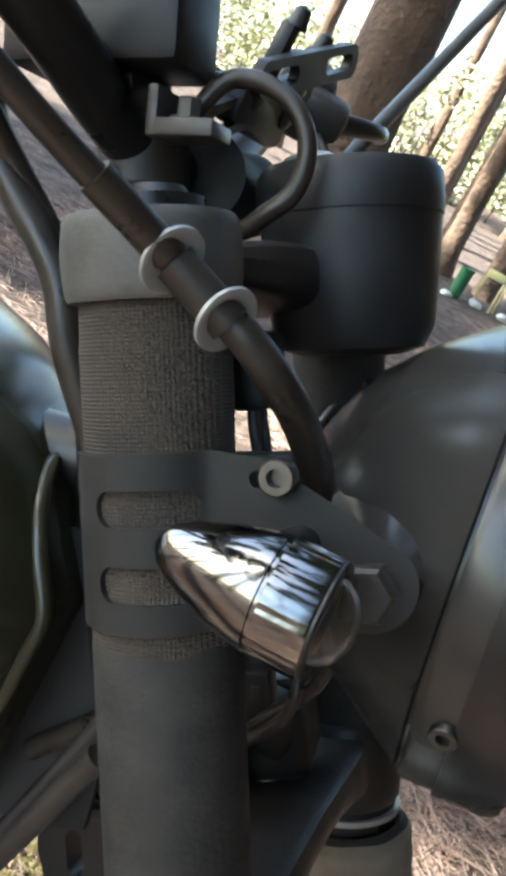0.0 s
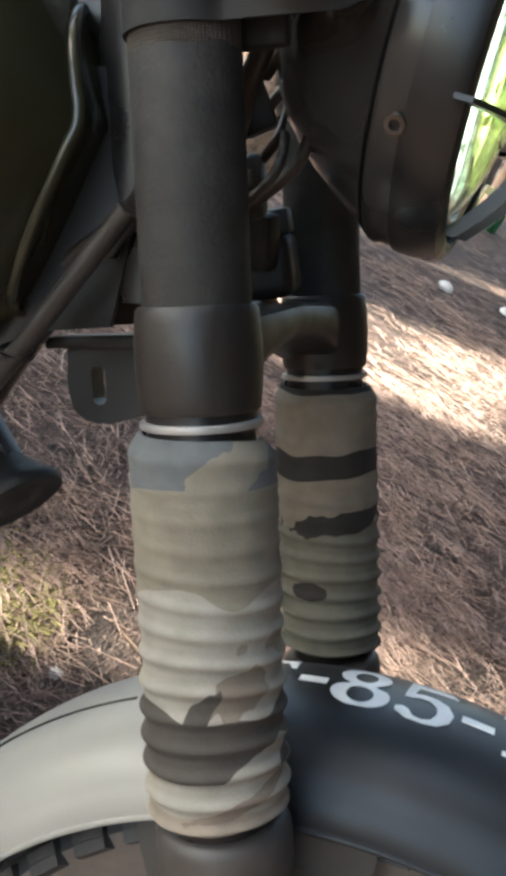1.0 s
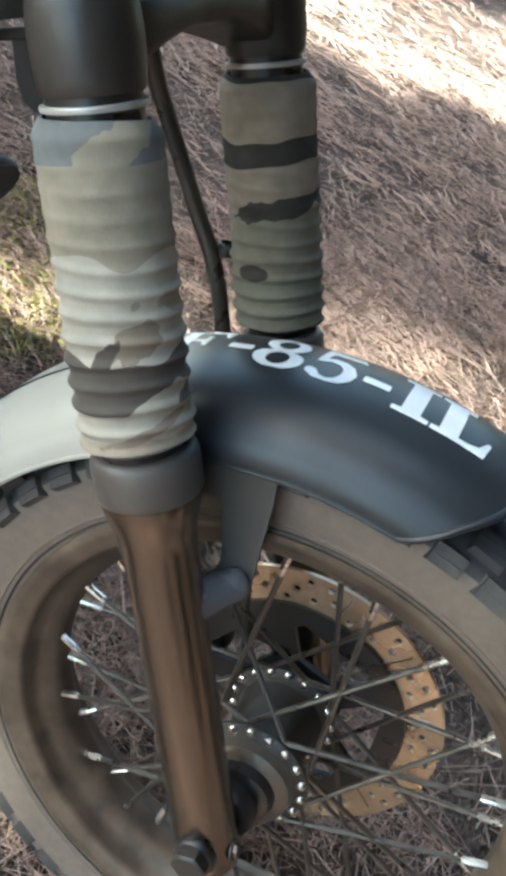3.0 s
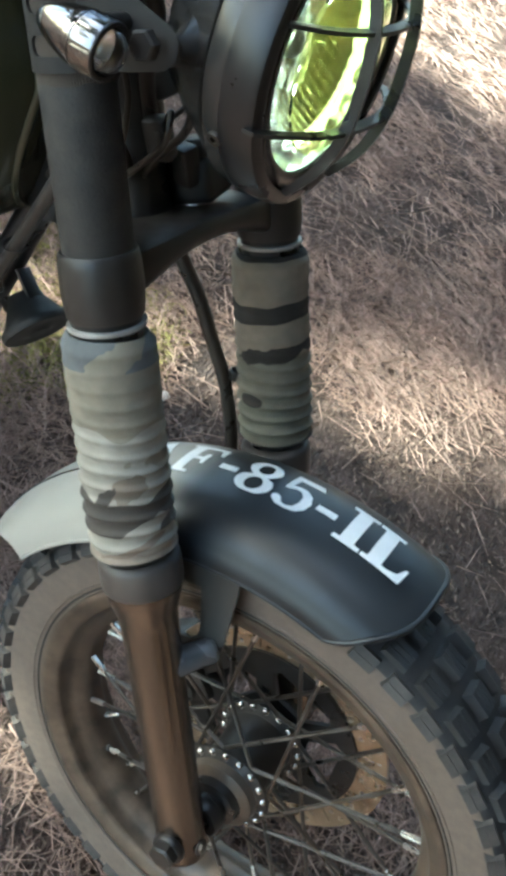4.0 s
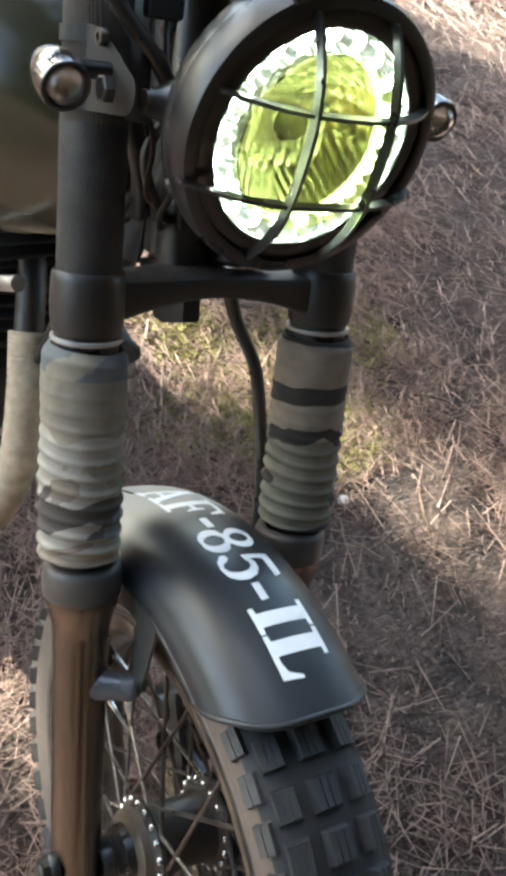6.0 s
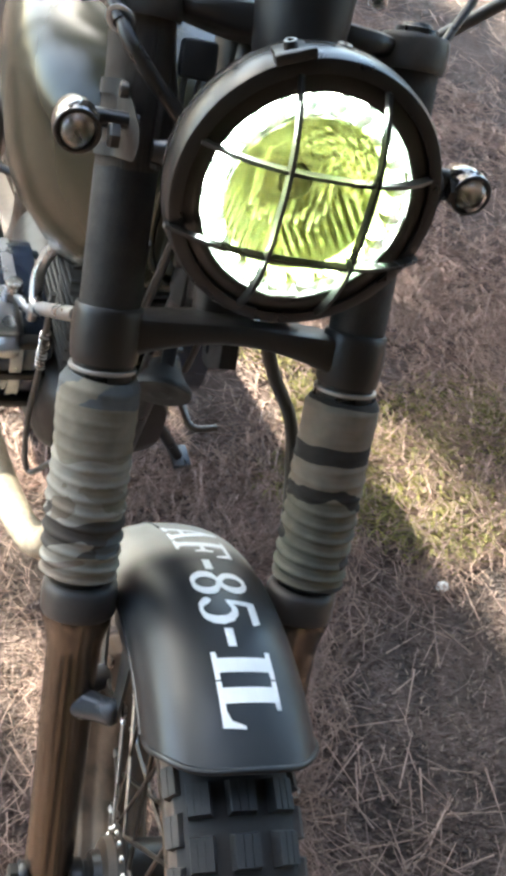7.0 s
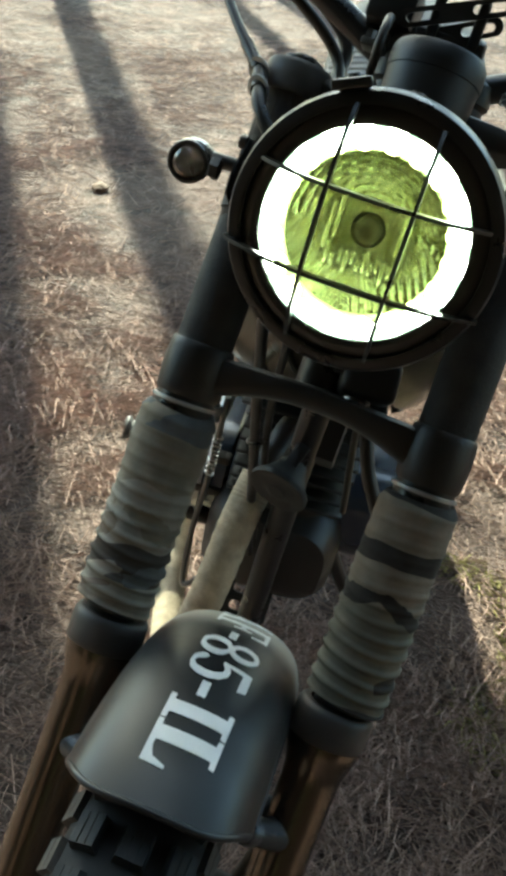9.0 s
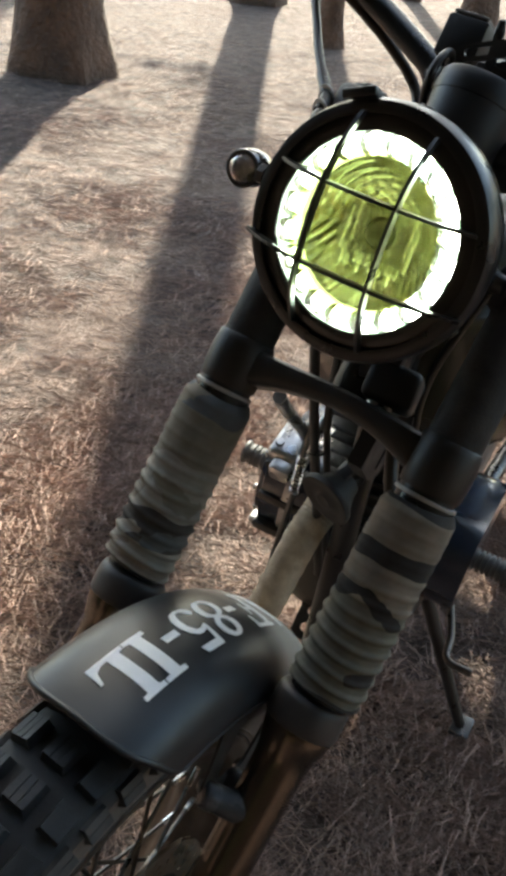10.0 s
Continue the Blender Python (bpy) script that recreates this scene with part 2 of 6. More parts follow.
def fender_paint():
    """Black satin paint in front that fades into cream towards the rear."""
    m = material("two_tone_fender_paint", (0.012, 0.0135, 0.016), 0.42, 0.0, 0.1, 20, 0.00003, 900, coat=0.04)
    nt = m.node_tree
    b = nt.nodes["Principled BSDF"]
    black = b.inputs["Base Color"].links[0].from_socket
    co = nt.nodes.new("ShaderNodeTexCoord")
    sep = nt.nodes.new("ShaderNodeSeparateXYZ")
    nt.links.new(co.outputs["Object"], sep.inputs[0])
    r = nt.nodes.new("ShaderNodeMapRange")
    r.interpolation_type = "SMOOTHSTEP"
    r.inputs["From Min"].default_value, r.inputs["From Max"].default_value = -0.040, 0.010
    r.inputs["To Min"].default_value, r.inputs["To Max"].default_value = 1.0, 0.0
    nt.links.new(sep.outputs["X"], r.inputs["Value"])
    mx = nt.nodes.new("ShaderNodeMix")
    mx.data_type = "RGBA"
    nt.links.new(r.outputs[0], mx.inputs[0])
    nt.links.new(black, mx.inputs[6])
    mx.inputs[7].default_value = (0.305, 0.29, 0.255, 1)
    nt.links.new(mx.outputs[2], b.inputs["Base Color"])
    return m


M_FENDER = fender_paint()


def wrap_cloth():
    """Woven cloth tape: fine square threads in relief."""
    m = material("woven_cloth_tape", (0.026, 0.024, 0.023), 0.85, 0.0, 0.3, 40, 0, dust=DUST, dust_amount=0.16, dust_scale=25)
    nt = m.node_tree
    b = nt.nodes["Principled BSDF"]
    co = nt.nodes.new("ShaderNodeTexCoord")
    waves = []
    for axis in "XZ":
        w = nt.nodes.new("ShaderNodeTexWave")
        w.bands_direction = axis
        w.inputs["Scale"].default_value, w.inputs["Distortion"].default_value, w.inputs["Detail Scale"].default_value = 230, 1.2, 3
        nt.links.new(co.outputs["Object"], w.inputs["Vector"])
        waves.append(w.outputs["Fac"])
    a = nt.nodes.new("ShaderNodeMath")
    a.operation = "MULTIPLY"
    nt.links.new(waves[0], a.inputs[0])
    nt.links.new(waves[1], a.inputs[1])
    bp = nt.nodes.new("ShaderNodeBump")
    bp.inputs["Strength"].default_value, bp.inputs["Distance"].default_value = 1.0, 0.0008
    nt.links.new(a.outputs[0], bp.inputs["Height"])
    nt.links.new(bp.outputs[0], b.inputs["Normal"])
    return m


M_CLOTH = wrap_cloth()


def glass(name, color, rough=0.03, ior=1.45, clear=1.0):
    m = bpy.data.materials.new(name)
    m.use_nodes = True
    b = m.node_tree.nodes["Principled BSDF"]
    b.inputs["Base Color"].default_value = (*color, 1)
    b.inputs["Roughness"].default_value, b.inputs["IOR"].default_value = rough, ior
    b.inputs["Transmission Weight"].default_value = clear
    return m


M_LENS = glass("yellow_lamp_glass", (0.96, 0.965, 0.44), 0.02, 1.4, 0.90)
M_CLEAR = glass("clear_indicator_glass", (0.97, 0.96, 0.95), 0.04, 1.45)
M_BRIGHT = material("indicator_reflector", (0.9, 0.88, 0.85), 0.2, 0.9, 0.1, 60, 0.0006, 500)
M_REFL = material("lamp_reflector", (0.62, 0.62, 0.55), 0.10, 1.0, 0.05, 60, rough_var=0.05)
M_CUPMETAL = material("led_cup_metal", (0.93, 0.94, 0.95), 0.16, 1.0, 0.04, 60, rough_var=0.06)


def glow(name, color, strength):
    m = bpy.data.materials.new(name)
    m.use_nodes = True
    b = m.node_tree.nodes["Principled BSDF"]
    b.inputs["Base Color"].default_value = (*color, 1)
    b.inputs["Emission Color"].default_value = (*color, 1)
    b.inputs["Emission Strength"].default_value = strength
    return m


M_LED = glow("lit_led", (0.90, 1.0, 0.86), 5.0)
# weak emission standing in for LED light spilled on the ring's wall and trough
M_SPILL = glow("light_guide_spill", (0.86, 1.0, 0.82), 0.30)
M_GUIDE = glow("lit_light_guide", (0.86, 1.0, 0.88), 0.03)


def ground_material():
    m = material("forest_floor", (0.118, 0.076, 0.062), 0.95, 0.0, 0.4, 5.0, 0, dust=(0.085, 0.055, 0.042), dust_amount=0.6, dust_scale=3.2)
    nt = m.node_tree
    b = nt.nodes["Principled BSDF"]
    col = b.inputs["Base Color"].links[0].from_socket
    co = nt.nodes.new("ShaderNodeTexCoord")
    total = None
    for k, (turn, s) in enumerate(((0.3, 150), (1.4, 130), (2.4, 175))):
        mp = nt.nodes.new("ShaderNodeMapping")
        mp.inputs["Rotation"].default_value = (0, 0, turn)
        mp.inputs["Scale"].default_value = (1, 0.42, 1)
        nt.links.new(co.outputs["Object"], mp.inputs[0])
        n = nt.nodes.new("ShaderNodeTexNoise")
        n.inputs["Scale"].default_value, n.inputs["Detail"].default_value = s, 3
        n.inputs["Distortion"].default_value = 0.6
        nt.links.new(mp.outputs[0], n.inputs["Vector"])
        if total is None:
            total = n.outputs[0]
        else:
            x = nt.nodes.new("ShaderNodeMath")
            x.operation = "MAXIMUM"
            nt.links.new(total, x.inputs[0])
            nt.links.new(n.outputs[0], x.inputs[1])
            total = x.outputs[0]
    r = nt.nodes.new("ShaderNodeMapRange")
    r.inputs["From Min"].default_value, r.inputs["From Max"].default_value = 0.48, 0.75
    nt.links.new(total, r.inputs["Value"])
    mx = nt.nodes.new("ShaderNodeMix")
    mx.data_type = "RGBA"
    nt.links.new(r.outputs[0], mx.inputs[0])
    nt.links.new(col, mx.inputs[6])
    mx.inputs[7].default_value = (0.24, 0.163, 0.131, 1)
    nt.links.new(mx.outputs[2], b.inputs["Base Color"])
    clump = nt.nodes.new("ShaderNodeTexNoise")
    clump.inputs["Scale"].default_value, clump.inputs["Detail"].default_value = 11.0, 5.0
    nt.links.new(co.outputs["Object"], clump.inputs["Vector"])
    # shade between the clumps, put into the colour of their hollows
    dark = nt.nodes.new("ShaderNodeMapRange")
    dark.inputs["From Min"].default_value, dark.inputs["From Max"].default_value = 0.36, 0.62
    dark.inputs["To Min"].default_value, dark.inputs["To Max"].default_value = 0.34, 1.08
    nt.links.new(clump.outputs[0], dark.inputs["Value"])
    mul = nt.nodes.new("ShaderNodeMix")
    mul.data_type, mul.blend_type = "RGBA", "MULTIPLY"
    mul.inputs[0].default_value = 1.0
    nt.links.new(mx.outputs[2], mul.inputs[6])
    nt.links.new(dark.outputs[0], mul.inputs[7])
    # trodden bare soil in wide patches
    soil = nt.nodes.new("ShaderNodeTexNoise")
    soil.inputs["Scale"].default_value, soil.inputs["Detail"].default_value = 1.7, 6.0
    soil.inputs["Roughness"].default_value = 0.62
    nt.links.new(co.outputs["Object"], soil.inputs["Vector"])
    bare = nt.nodes.new("ShaderNodeMapRange")
    bare.inputs["From Min"].default_value, bare.inputs["From Max"].default_value = 0.46, 0.64
    bare.inputs["To Min"].default_value, bare.inputs["To Max"].default_value = 0.0, 0.85
    nt.links.new(soil.outputs[0], bare.inputs["Value"])
    lay = nt.nodes.new("ShaderNodeMix")
    lay.data_type = "RGBA"
    nt.links.new(bare.outputs[0], lay.inputs[0])
    nt.links.new(mul.outputs[2], lay.inputs[6])
    lay.inputs[7].default_value = (0.100, 0.062, 0.048, 1)
    nt.links.new(lay.outputs[2], b.inputs["Base Color"])
    high = nt.nodes.new("ShaderNodeMath")
    high.operation = "MULTIPLY_ADD"
    high.inputs[1].default_value = 1.6
    nt.links.new(clump.outputs[0], high.inputs[0])
    nt.links.new(total, high.inputs[2])
    bp = nt.nodes.new("ShaderNodeBump")
    bp.inputs["Strength"].default_value, bp.inputs["Distance"].default_value = 1.0, 0.045
    nt.links.new(high.outputs[0], bp.inputs["Height"])
    nt.links.new(bp.outputs[0], b.inputs["Normal"])
    return m


M_GROUND = ground_material()

# ---- mesh helpers ----


def finish(name, bm, mat, smooth=True, angle=40.0):
    me = bpy.data.meshes.new(name)
    bmesh.ops.recalc_face_normals(bm, faces=bm.faces[:])
    bm.to_mesh(me)
    bm.free()
    for mm in (mat if isinstance(mat, (list, tuple)) else [mat]):
        me.materials.append(mm)
    if smooth and len(me.polygons):
        me.polygons.foreach_set("use_smooth", [True] * len(me.polygons))
        me.set_sharp_from_angle(angle=radians(angle))
    return me


def part(name, bm, mat, parent, label="", m=None, smooth=True):
    """Links a bmesh as one mesh object under a thing or a part. m: its pose in the thing's frame."""
    ob = new(name, finish(name, bm, mat, smooth) if isinstance(bm, bmesh.types.BMesh) else bm)
    ob.parent = parent
    if m is not None:
        ob.matrix_basis = m
    return tagged(ob, label)


def thing(name, bm, mat, label, category, m=None, group="", kind="", smooth=True):
    ob = new(name, finish(name, bm, mat, smooth) if isinstance(bm, bmesh.types.BMesh) else bm)
    if m is not None:
        ob.matrix_basis = m
    return tagged(ob, label, category, group, kind)


def joined(*bms):
    """One bmesh out of several."""
    out = bmesh.new()
    for b in bms:
        me = bpy.data.meshes.new("tmp")
        b.to_mesh(me)
        b.free()
        out.from_mesh(me)
        bpy.data.meshes.remove(me)
    return out


def moved(bm, m):
    bmesh.ops.transform(bm, matrix=m, verts=bm.verts[:])
    return bm


def lathe(profile, segs=48, axis="z", closed=False):
    """A body of revolution: rows of (radius, height) turned about an axis."""
    bm = bmesh.new()
    rings = []
    for r, h in profile:
        ring = []
        if r < 1e-6:
            v = bm.verts.new((0, 0, h))
            ring = [v] * segs
        else:
            for k in range(segs):
                a = 2 * math.pi * k / segs
                ring.append(bm.verts.new((r * math.cos(a), r * math.sin(a), h)))
        rings.append(ring)
    pairs = list(zip(rings, rings[1:])) + ([(rings[-1], rings[0])] if closed else [])
    for a, b in pairs:
        for k in range(segs):
            vs = []
            for v in (a[k], a[(k + 1) % segs], b[(k + 1) % segs], b[k]):
                if v not in vs:
                    vs.append(v)
            if len(vs) > 2:
                try:
                    bm.faces.new(vs)
                except ValueError:
                    pass
    if axis == "x":
        moved(bm, Matrix.Rotation(math.pi / 2, 4, "Y"))
    elif axis == "y":
        moved(bm, Matrix.Rotation(-math.pi / 2, 4, "X"))
    return bm


def smooth_path(points, per=8):
    """A Catmull-Rom line through the points."""
    pts = [Vector(p) for p in points]
    pts = [pts[0] * 2 - pts[1]] + pts + [pts[-1] * 2 - pts[-2]]
    out = []
    for k in range(1, len(pts) - 2):
        a, b, c, d = pts[k - 1:k + 3]
        for j in range(per):
            t = j / per
            out.append(0.5 * ((2 * b) + (c - a) * t + (2 * a - 5 * b + 4 * c - d) * t * t + (3 * b - 3 * c + d - a) * t ** 3))
    out.append(pts[-2])
    return out


def tube(points, radius, segs=14, per=8, cap=True, curve=True):
    """A round bar along a line; radius may be one number or one for each given point."""
    path = smooth_path(points, per) if curve and len(points) > 2 else [Vector(p) for p in points]
    n = len(path)
    if isinstance(radius, (int, float)):
        rad = [radius] * n
    else:
        rad = [float(v) for v in np.interp(np.linspace(0, len(radius) - 1, n), range(len(radius)), radius)]
    bm = bmesh.new()
    tangent = (path[1] - path[0]).normalized()
    side = tangent.orthogonal().normalized()
    rings = []
    for k, p in enumerate(path):
        t = (path[min(k + 1, n - 1)] - path[max(k - 1, 0)]).normalized()
        side = (side - side.dot(t) * t).normalized()
        up = t.cross(side)
        rings.append([bm.verts.new(p + rad[k] * (math.cos(2 * math.pi * j / segs) * side + math.sin(2 * math.pi * j / segs) * up)) for j in range(segs)])
    for a, b in zip(rings, rings[1:]):
        for j in range(segs):
            bm.faces.new((a[j], a[(j + 1) % segs], b[(j + 1) % segs], b[j]))
    if cap:
        bm.faces.new(rings[0][::-1])
        bm.faces.new(rings[-1])
    return bm


def box(sx, sy, sz, bevel=0.003, at=(0, 0, 0), segs=2):
    bm = bmesh.new()
    bmesh.ops.create_cube(bm, size=1.0)
    bmesh.ops.scale(bm, vec=(sx, sy, sz), verts=bm.verts[:])
    if bevel:
        bmesh.ops.bevel(bm, geom=bm.edges[:], offset=min(bevel, 0.45 * min(sx, sy, sz)), segments=segs, profile=0.5, affect="EDGES")
    bmesh.ops.translate(bm, vec=at, verts=bm.verts[:])
    return bm


def plate(outline, holes=(), thick=0.002, cuts=(), warp=None):
    """A flat plate in x, y with holes, cut at the given x so that warp(x, y, h) may bend it."""
    bm = bmesh.new()
    for loop in (outline, *holes):
        vs = [bm.verts.new((x, y, 0)) for x, y in loop]
        for a, b in zip(vs, vs[1:] + vs[:1]):
            bm.edges.new((a, b))
    bmesh.ops.triangle_fill(bm, use_beauty=True, use_dissolve=False, edges=bm.edges[:])
    for x in cuts:
        bmesh.ops.bisect_plane(bm, geom=bm.verts[:] + bm.edges[:] + bm.faces[:], plane_co=(x, 0, 0), plane_no=(1, 0, 0))
    bmesh.ops.recalc_face_normals(bm, faces=bm.faces[:])
    if bm.faces and sum(f.normal.z for f in bm.faces) < 0:
        bmesh.ops.reverse_faces(bm, faces=bm.faces[:])
    top = bm.faces[:]
    made = bmesh.ops.extrude_face_region(bm, geom=top)
    for v in made["geom"]:
        if isinstance(v, bmesh.types.BMVert):
            v.co.z -= thick
    if warp:
        for v in bm.verts:
            v.co = warp(*v.co)
    return bm


def rounded(x0, y0, x1, y1, r, n=6):
    """A rounded rectangle's outline."""
    pts = []
    for cx, cy, a0 in ((x1 - r, y1 - r, 0), (x0 + r, y1 - r, 90), (x0 + r, y0 + r, 180), (x1 - r, y0 + r, 270)):
        for k in range(n + 1):
            a = radians(a0 + 90 * k / n)
            pts.append((cx + r * math.cos(a), cy + r * math.sin(a)))
    return pts


def circle(cx, cy, r, n=16, a0=0.0):
    return [(cx + r * math.cos(a0 + 2 * math.pi * k / n), cy + r * math.sin(a0 + 2 * math.pi * k / n)) for k in range(n)]


def hex_bolt(r=0.008, h=0.006, washer=True):
    """A hexagon head on a washer, along z."""
    bm = lathe([(0, h), (r * 0.85, h), (r, h - r * 0.15), (r, 0)], 6)
    return joined(bm, lathe([(r * 1.45, 0.0012), (r * 1.45, 0), (0, 0)], 20), lathe([(0, 0.0012), (r * 1.45, 0.0012)], 20)) if washer else bm


def socket_bolt(r=0.006, h=0.006):
    """A round head with a hexagon socket, along z."""
    return joined(lathe([(r * 0.5, h - r * 0.7), (r * 0.5, h), (r * 0.9, h), (r, h - r * 0.12), (r, 0)], 24), lathe([(0, h - r * 0.7), (r * 0.5, h - r * 0.7)], 6))

# ---- the motorcycle: frames of its parts ----
AXLE = 0.3275
BODY = pose(0, 0, AXLE, -7.065, 0, 0)                 # leans on its side stand; x ahead, y to its left
FORK = BODY @ pose(0, 0, 0, 0, -31.905, 0)            # z runs up along the fork, origin on the axle
LAMP = FORK @ pose(0.130, 0.001, 0.732, 0, 19.1, 0)   # x looks out of the headlight
REAR = BODY @ pose(-0.42, 0, 0, 0, 0, 6.5) @ pose(0.42, 0, 0)    # tank and engine: the bars are turned a little to the right
LEG = {-1: (-0.006, -0.113), 1: (0.0012, 0.1215)}     # where the two tubes cut the fork's cross plane
GUARD = FORK @ pose(0, 0.005, 0)
WHEEL = FORK @ pose(0.014, 0.005, -0.003)

bike = new("motorcycle")
bike.empty_display_size = 0.2
tagged(bike, "custom motorcycle with camouflage fork gaiters and a yellow caged headlight", "motorcycle")


def bend_noise(bm, amount, scale, along=None):
    """Uneven surface: pushes every vertex along its normal by smooth noise."""
    bm.normal_update()
    moves = [(v, v.normal * amount * noise.noise(v.co * scale)) for v in bm.verts]
    for v, d in moves:
        v.co += d
    return bm


# ---- front fork ----
def fork_leg(side):
    at = FORK @ pose(*LEG[side], 0)
    # cloth-taped upper cover
    rows = [(0.0262, 0.7285)]
    for k in range(40):
        u = 0.729 + k * 0.121 / 39
        lap = 0.0005 * ((u * 24) % 1.0)
        rows.append((0.0264 + lap, u))
    cover = part("upper_tube_cover", bend_noise(lathe(rows, 56), 0.0006, 60), M_CLOTH if side < 0 else M_TUBE, bike, "black woven-tape cover of the fork tube", at)
    lower = lathe([(0.0262, 0.600), (0.0268, 0.604), (0.0268, 0.728), (0.0262, 0.732)], 56)
    part("lower_tube_cover", bend_noise(lower, 0.0004, 40), M_TUBE, bike, "dusty dull black tube cover", at)
    # corrugated gaiter
    rows = []
    n, u0, u1 = 240, 0.3505, 0.549
    for k in range(n + 1):
        u = u0 + (u1 - u0) * k / n
        wave = (u - 0.3688) / 0.01445 * 2 * math.pi
        depth = 0.0013 * min(1.0, 0.22 + max(0, 0.50 - u) / 0.11)
        r = 0.0368 + depth * (math.cos(wave) + 0.28 * math.cos(2 * wave))
        r -= 0.004 * max(0, (u - 0.538) / 0.011) ** 2 + 0.004 * max(0, (0.3565 - u) / 0.003) ** 2
        rows.append((r, u))
    rows = [(0.029, u0 - 0.001)] + rows + [(0.031, u1 + 0.002), (0.029, u1 + 0.002)]
    g = lathe(rows, 72)
    for v in g.verts:
        a = math.atan2(v.co.y, v.co.x)
        v.co.z += 0.0030 * math.sin(a + 0.6 * side + 9 * v.co.z) + 0.0010 * math.sin(2 * a + 40 * v.co.z)
        k = 1 + 0.03 * noise.noise(Vector((v.co.x * 22, v.co.y * 22, v.co.z * 26 + 5 * side)))
        v.co.x *= k
        v.co.y *= k
    part("gaiter", g, M_CAMO_R if side < 0 else M_CAMO_L, bike, "ribbed cloth fork gaiter in sand, cream and dark camouflage", at)
    part("gaiter_strap", lathe([(0.0278, 0.5548), (0.0302, 0.5550), (0.0308, 0.5565), (0.0304, 0.5584), (0.0278, 0.5588)], 48), M_CLIP, bike, "pale strap round the gaiter's top", at)
    part("stanchion", lathe([(0.0272, 0.300), (0.0276, 0.57)], 40), M_BLACK, bike, "", at)
    # slider
    tilt = FORK @ pose(LEG[side][0] + 0.001, LEG[side][1] - 0.004 * side, 0.33, 0, -1.9, 0)
    seal = [(0.026, 0.0165), (0.031, 0.0165), (0.0345, 0.0145), (0.0362, 0.010), (0.0366, 0.004), (0.0365, -0.0120), (0.0362, -0.0150), (0.0352, -0.0168), (0.0340, -0.0170)]
    part("dust_seal", lathe(seal, 56), M_SEAL, bike, "grey rubber fork seal", tilt)
    prof = [(0.0345, -0.014), (0.0344, -0.020), (0.0330, -0.028), (0.0303, -0.038), (0.0278, -0.047), (0.0267, -0.058), (0.0261, -0.090), (0.0257, -0.180), (0.0256, -0.300), (0.0260, -0.345), (0.0262, -0.352), (0.0245, -0.357), (0.0, -0.357)]
    leg = lathe(prof, 56)
    part("fork_slider", leg, M_LEG, bike, "glossy bronze-black fork slider", tilt)
    # bosses that run in to the mudguard's plate, fairing into the slider
    for way in (1, -1):
        line = [(0.0, 0.0, 0.0200), (0.0100, 0.0075, 0.0185), (0.0190, 0.0170, 0.0150), (0.0270, 0.0285, 0.0134), (0.0330, 0.0365, 0.0136), (0.0360, 0.0405, 0.0128), (0.0378, 0.0430, 0.0106), (0.0384, 0.0438, 0.0040)]
        lug = tube([(way * (v if way > 0 else v * 0.92), -y * side, -0.1115) for v, y, r in line], [r for v, y, r in line], 28, 5)
        part("mudguard_lug", lug, M_LUG, bike, "", tilt)
    end = pose(0.004, side * 0.022, -0.327, -90 * side, 0, 0)
    nut = part("axle_nut", moved(lathe([(0.0, 0.0200), (0.0125, 0.0200), (0.0150, 0.0180), (0.0150, 0.0080)], 6), end), M_CAST, bike, "dark steel hexagon axle nut", tilt)
    part("nut_collar", moved(lathe([(0.0150, 0.0000), (0.0172, 0.0010), (0.0178, 0.0040), (0.0172, 0.0078), (0.0160, 0.0092), (0.0, 0.0092)], 40), end), M_BLACK, nut)
    part("pinch_bolt", moved(hex_bolt(0.006, 0.005), pose(0.0255, side * 0.004, -0.338, 0, 90, 0)), M_SPOKE, bike, "", tilt)
    return at


for side in (-1, 1):
    fork_leg(side)


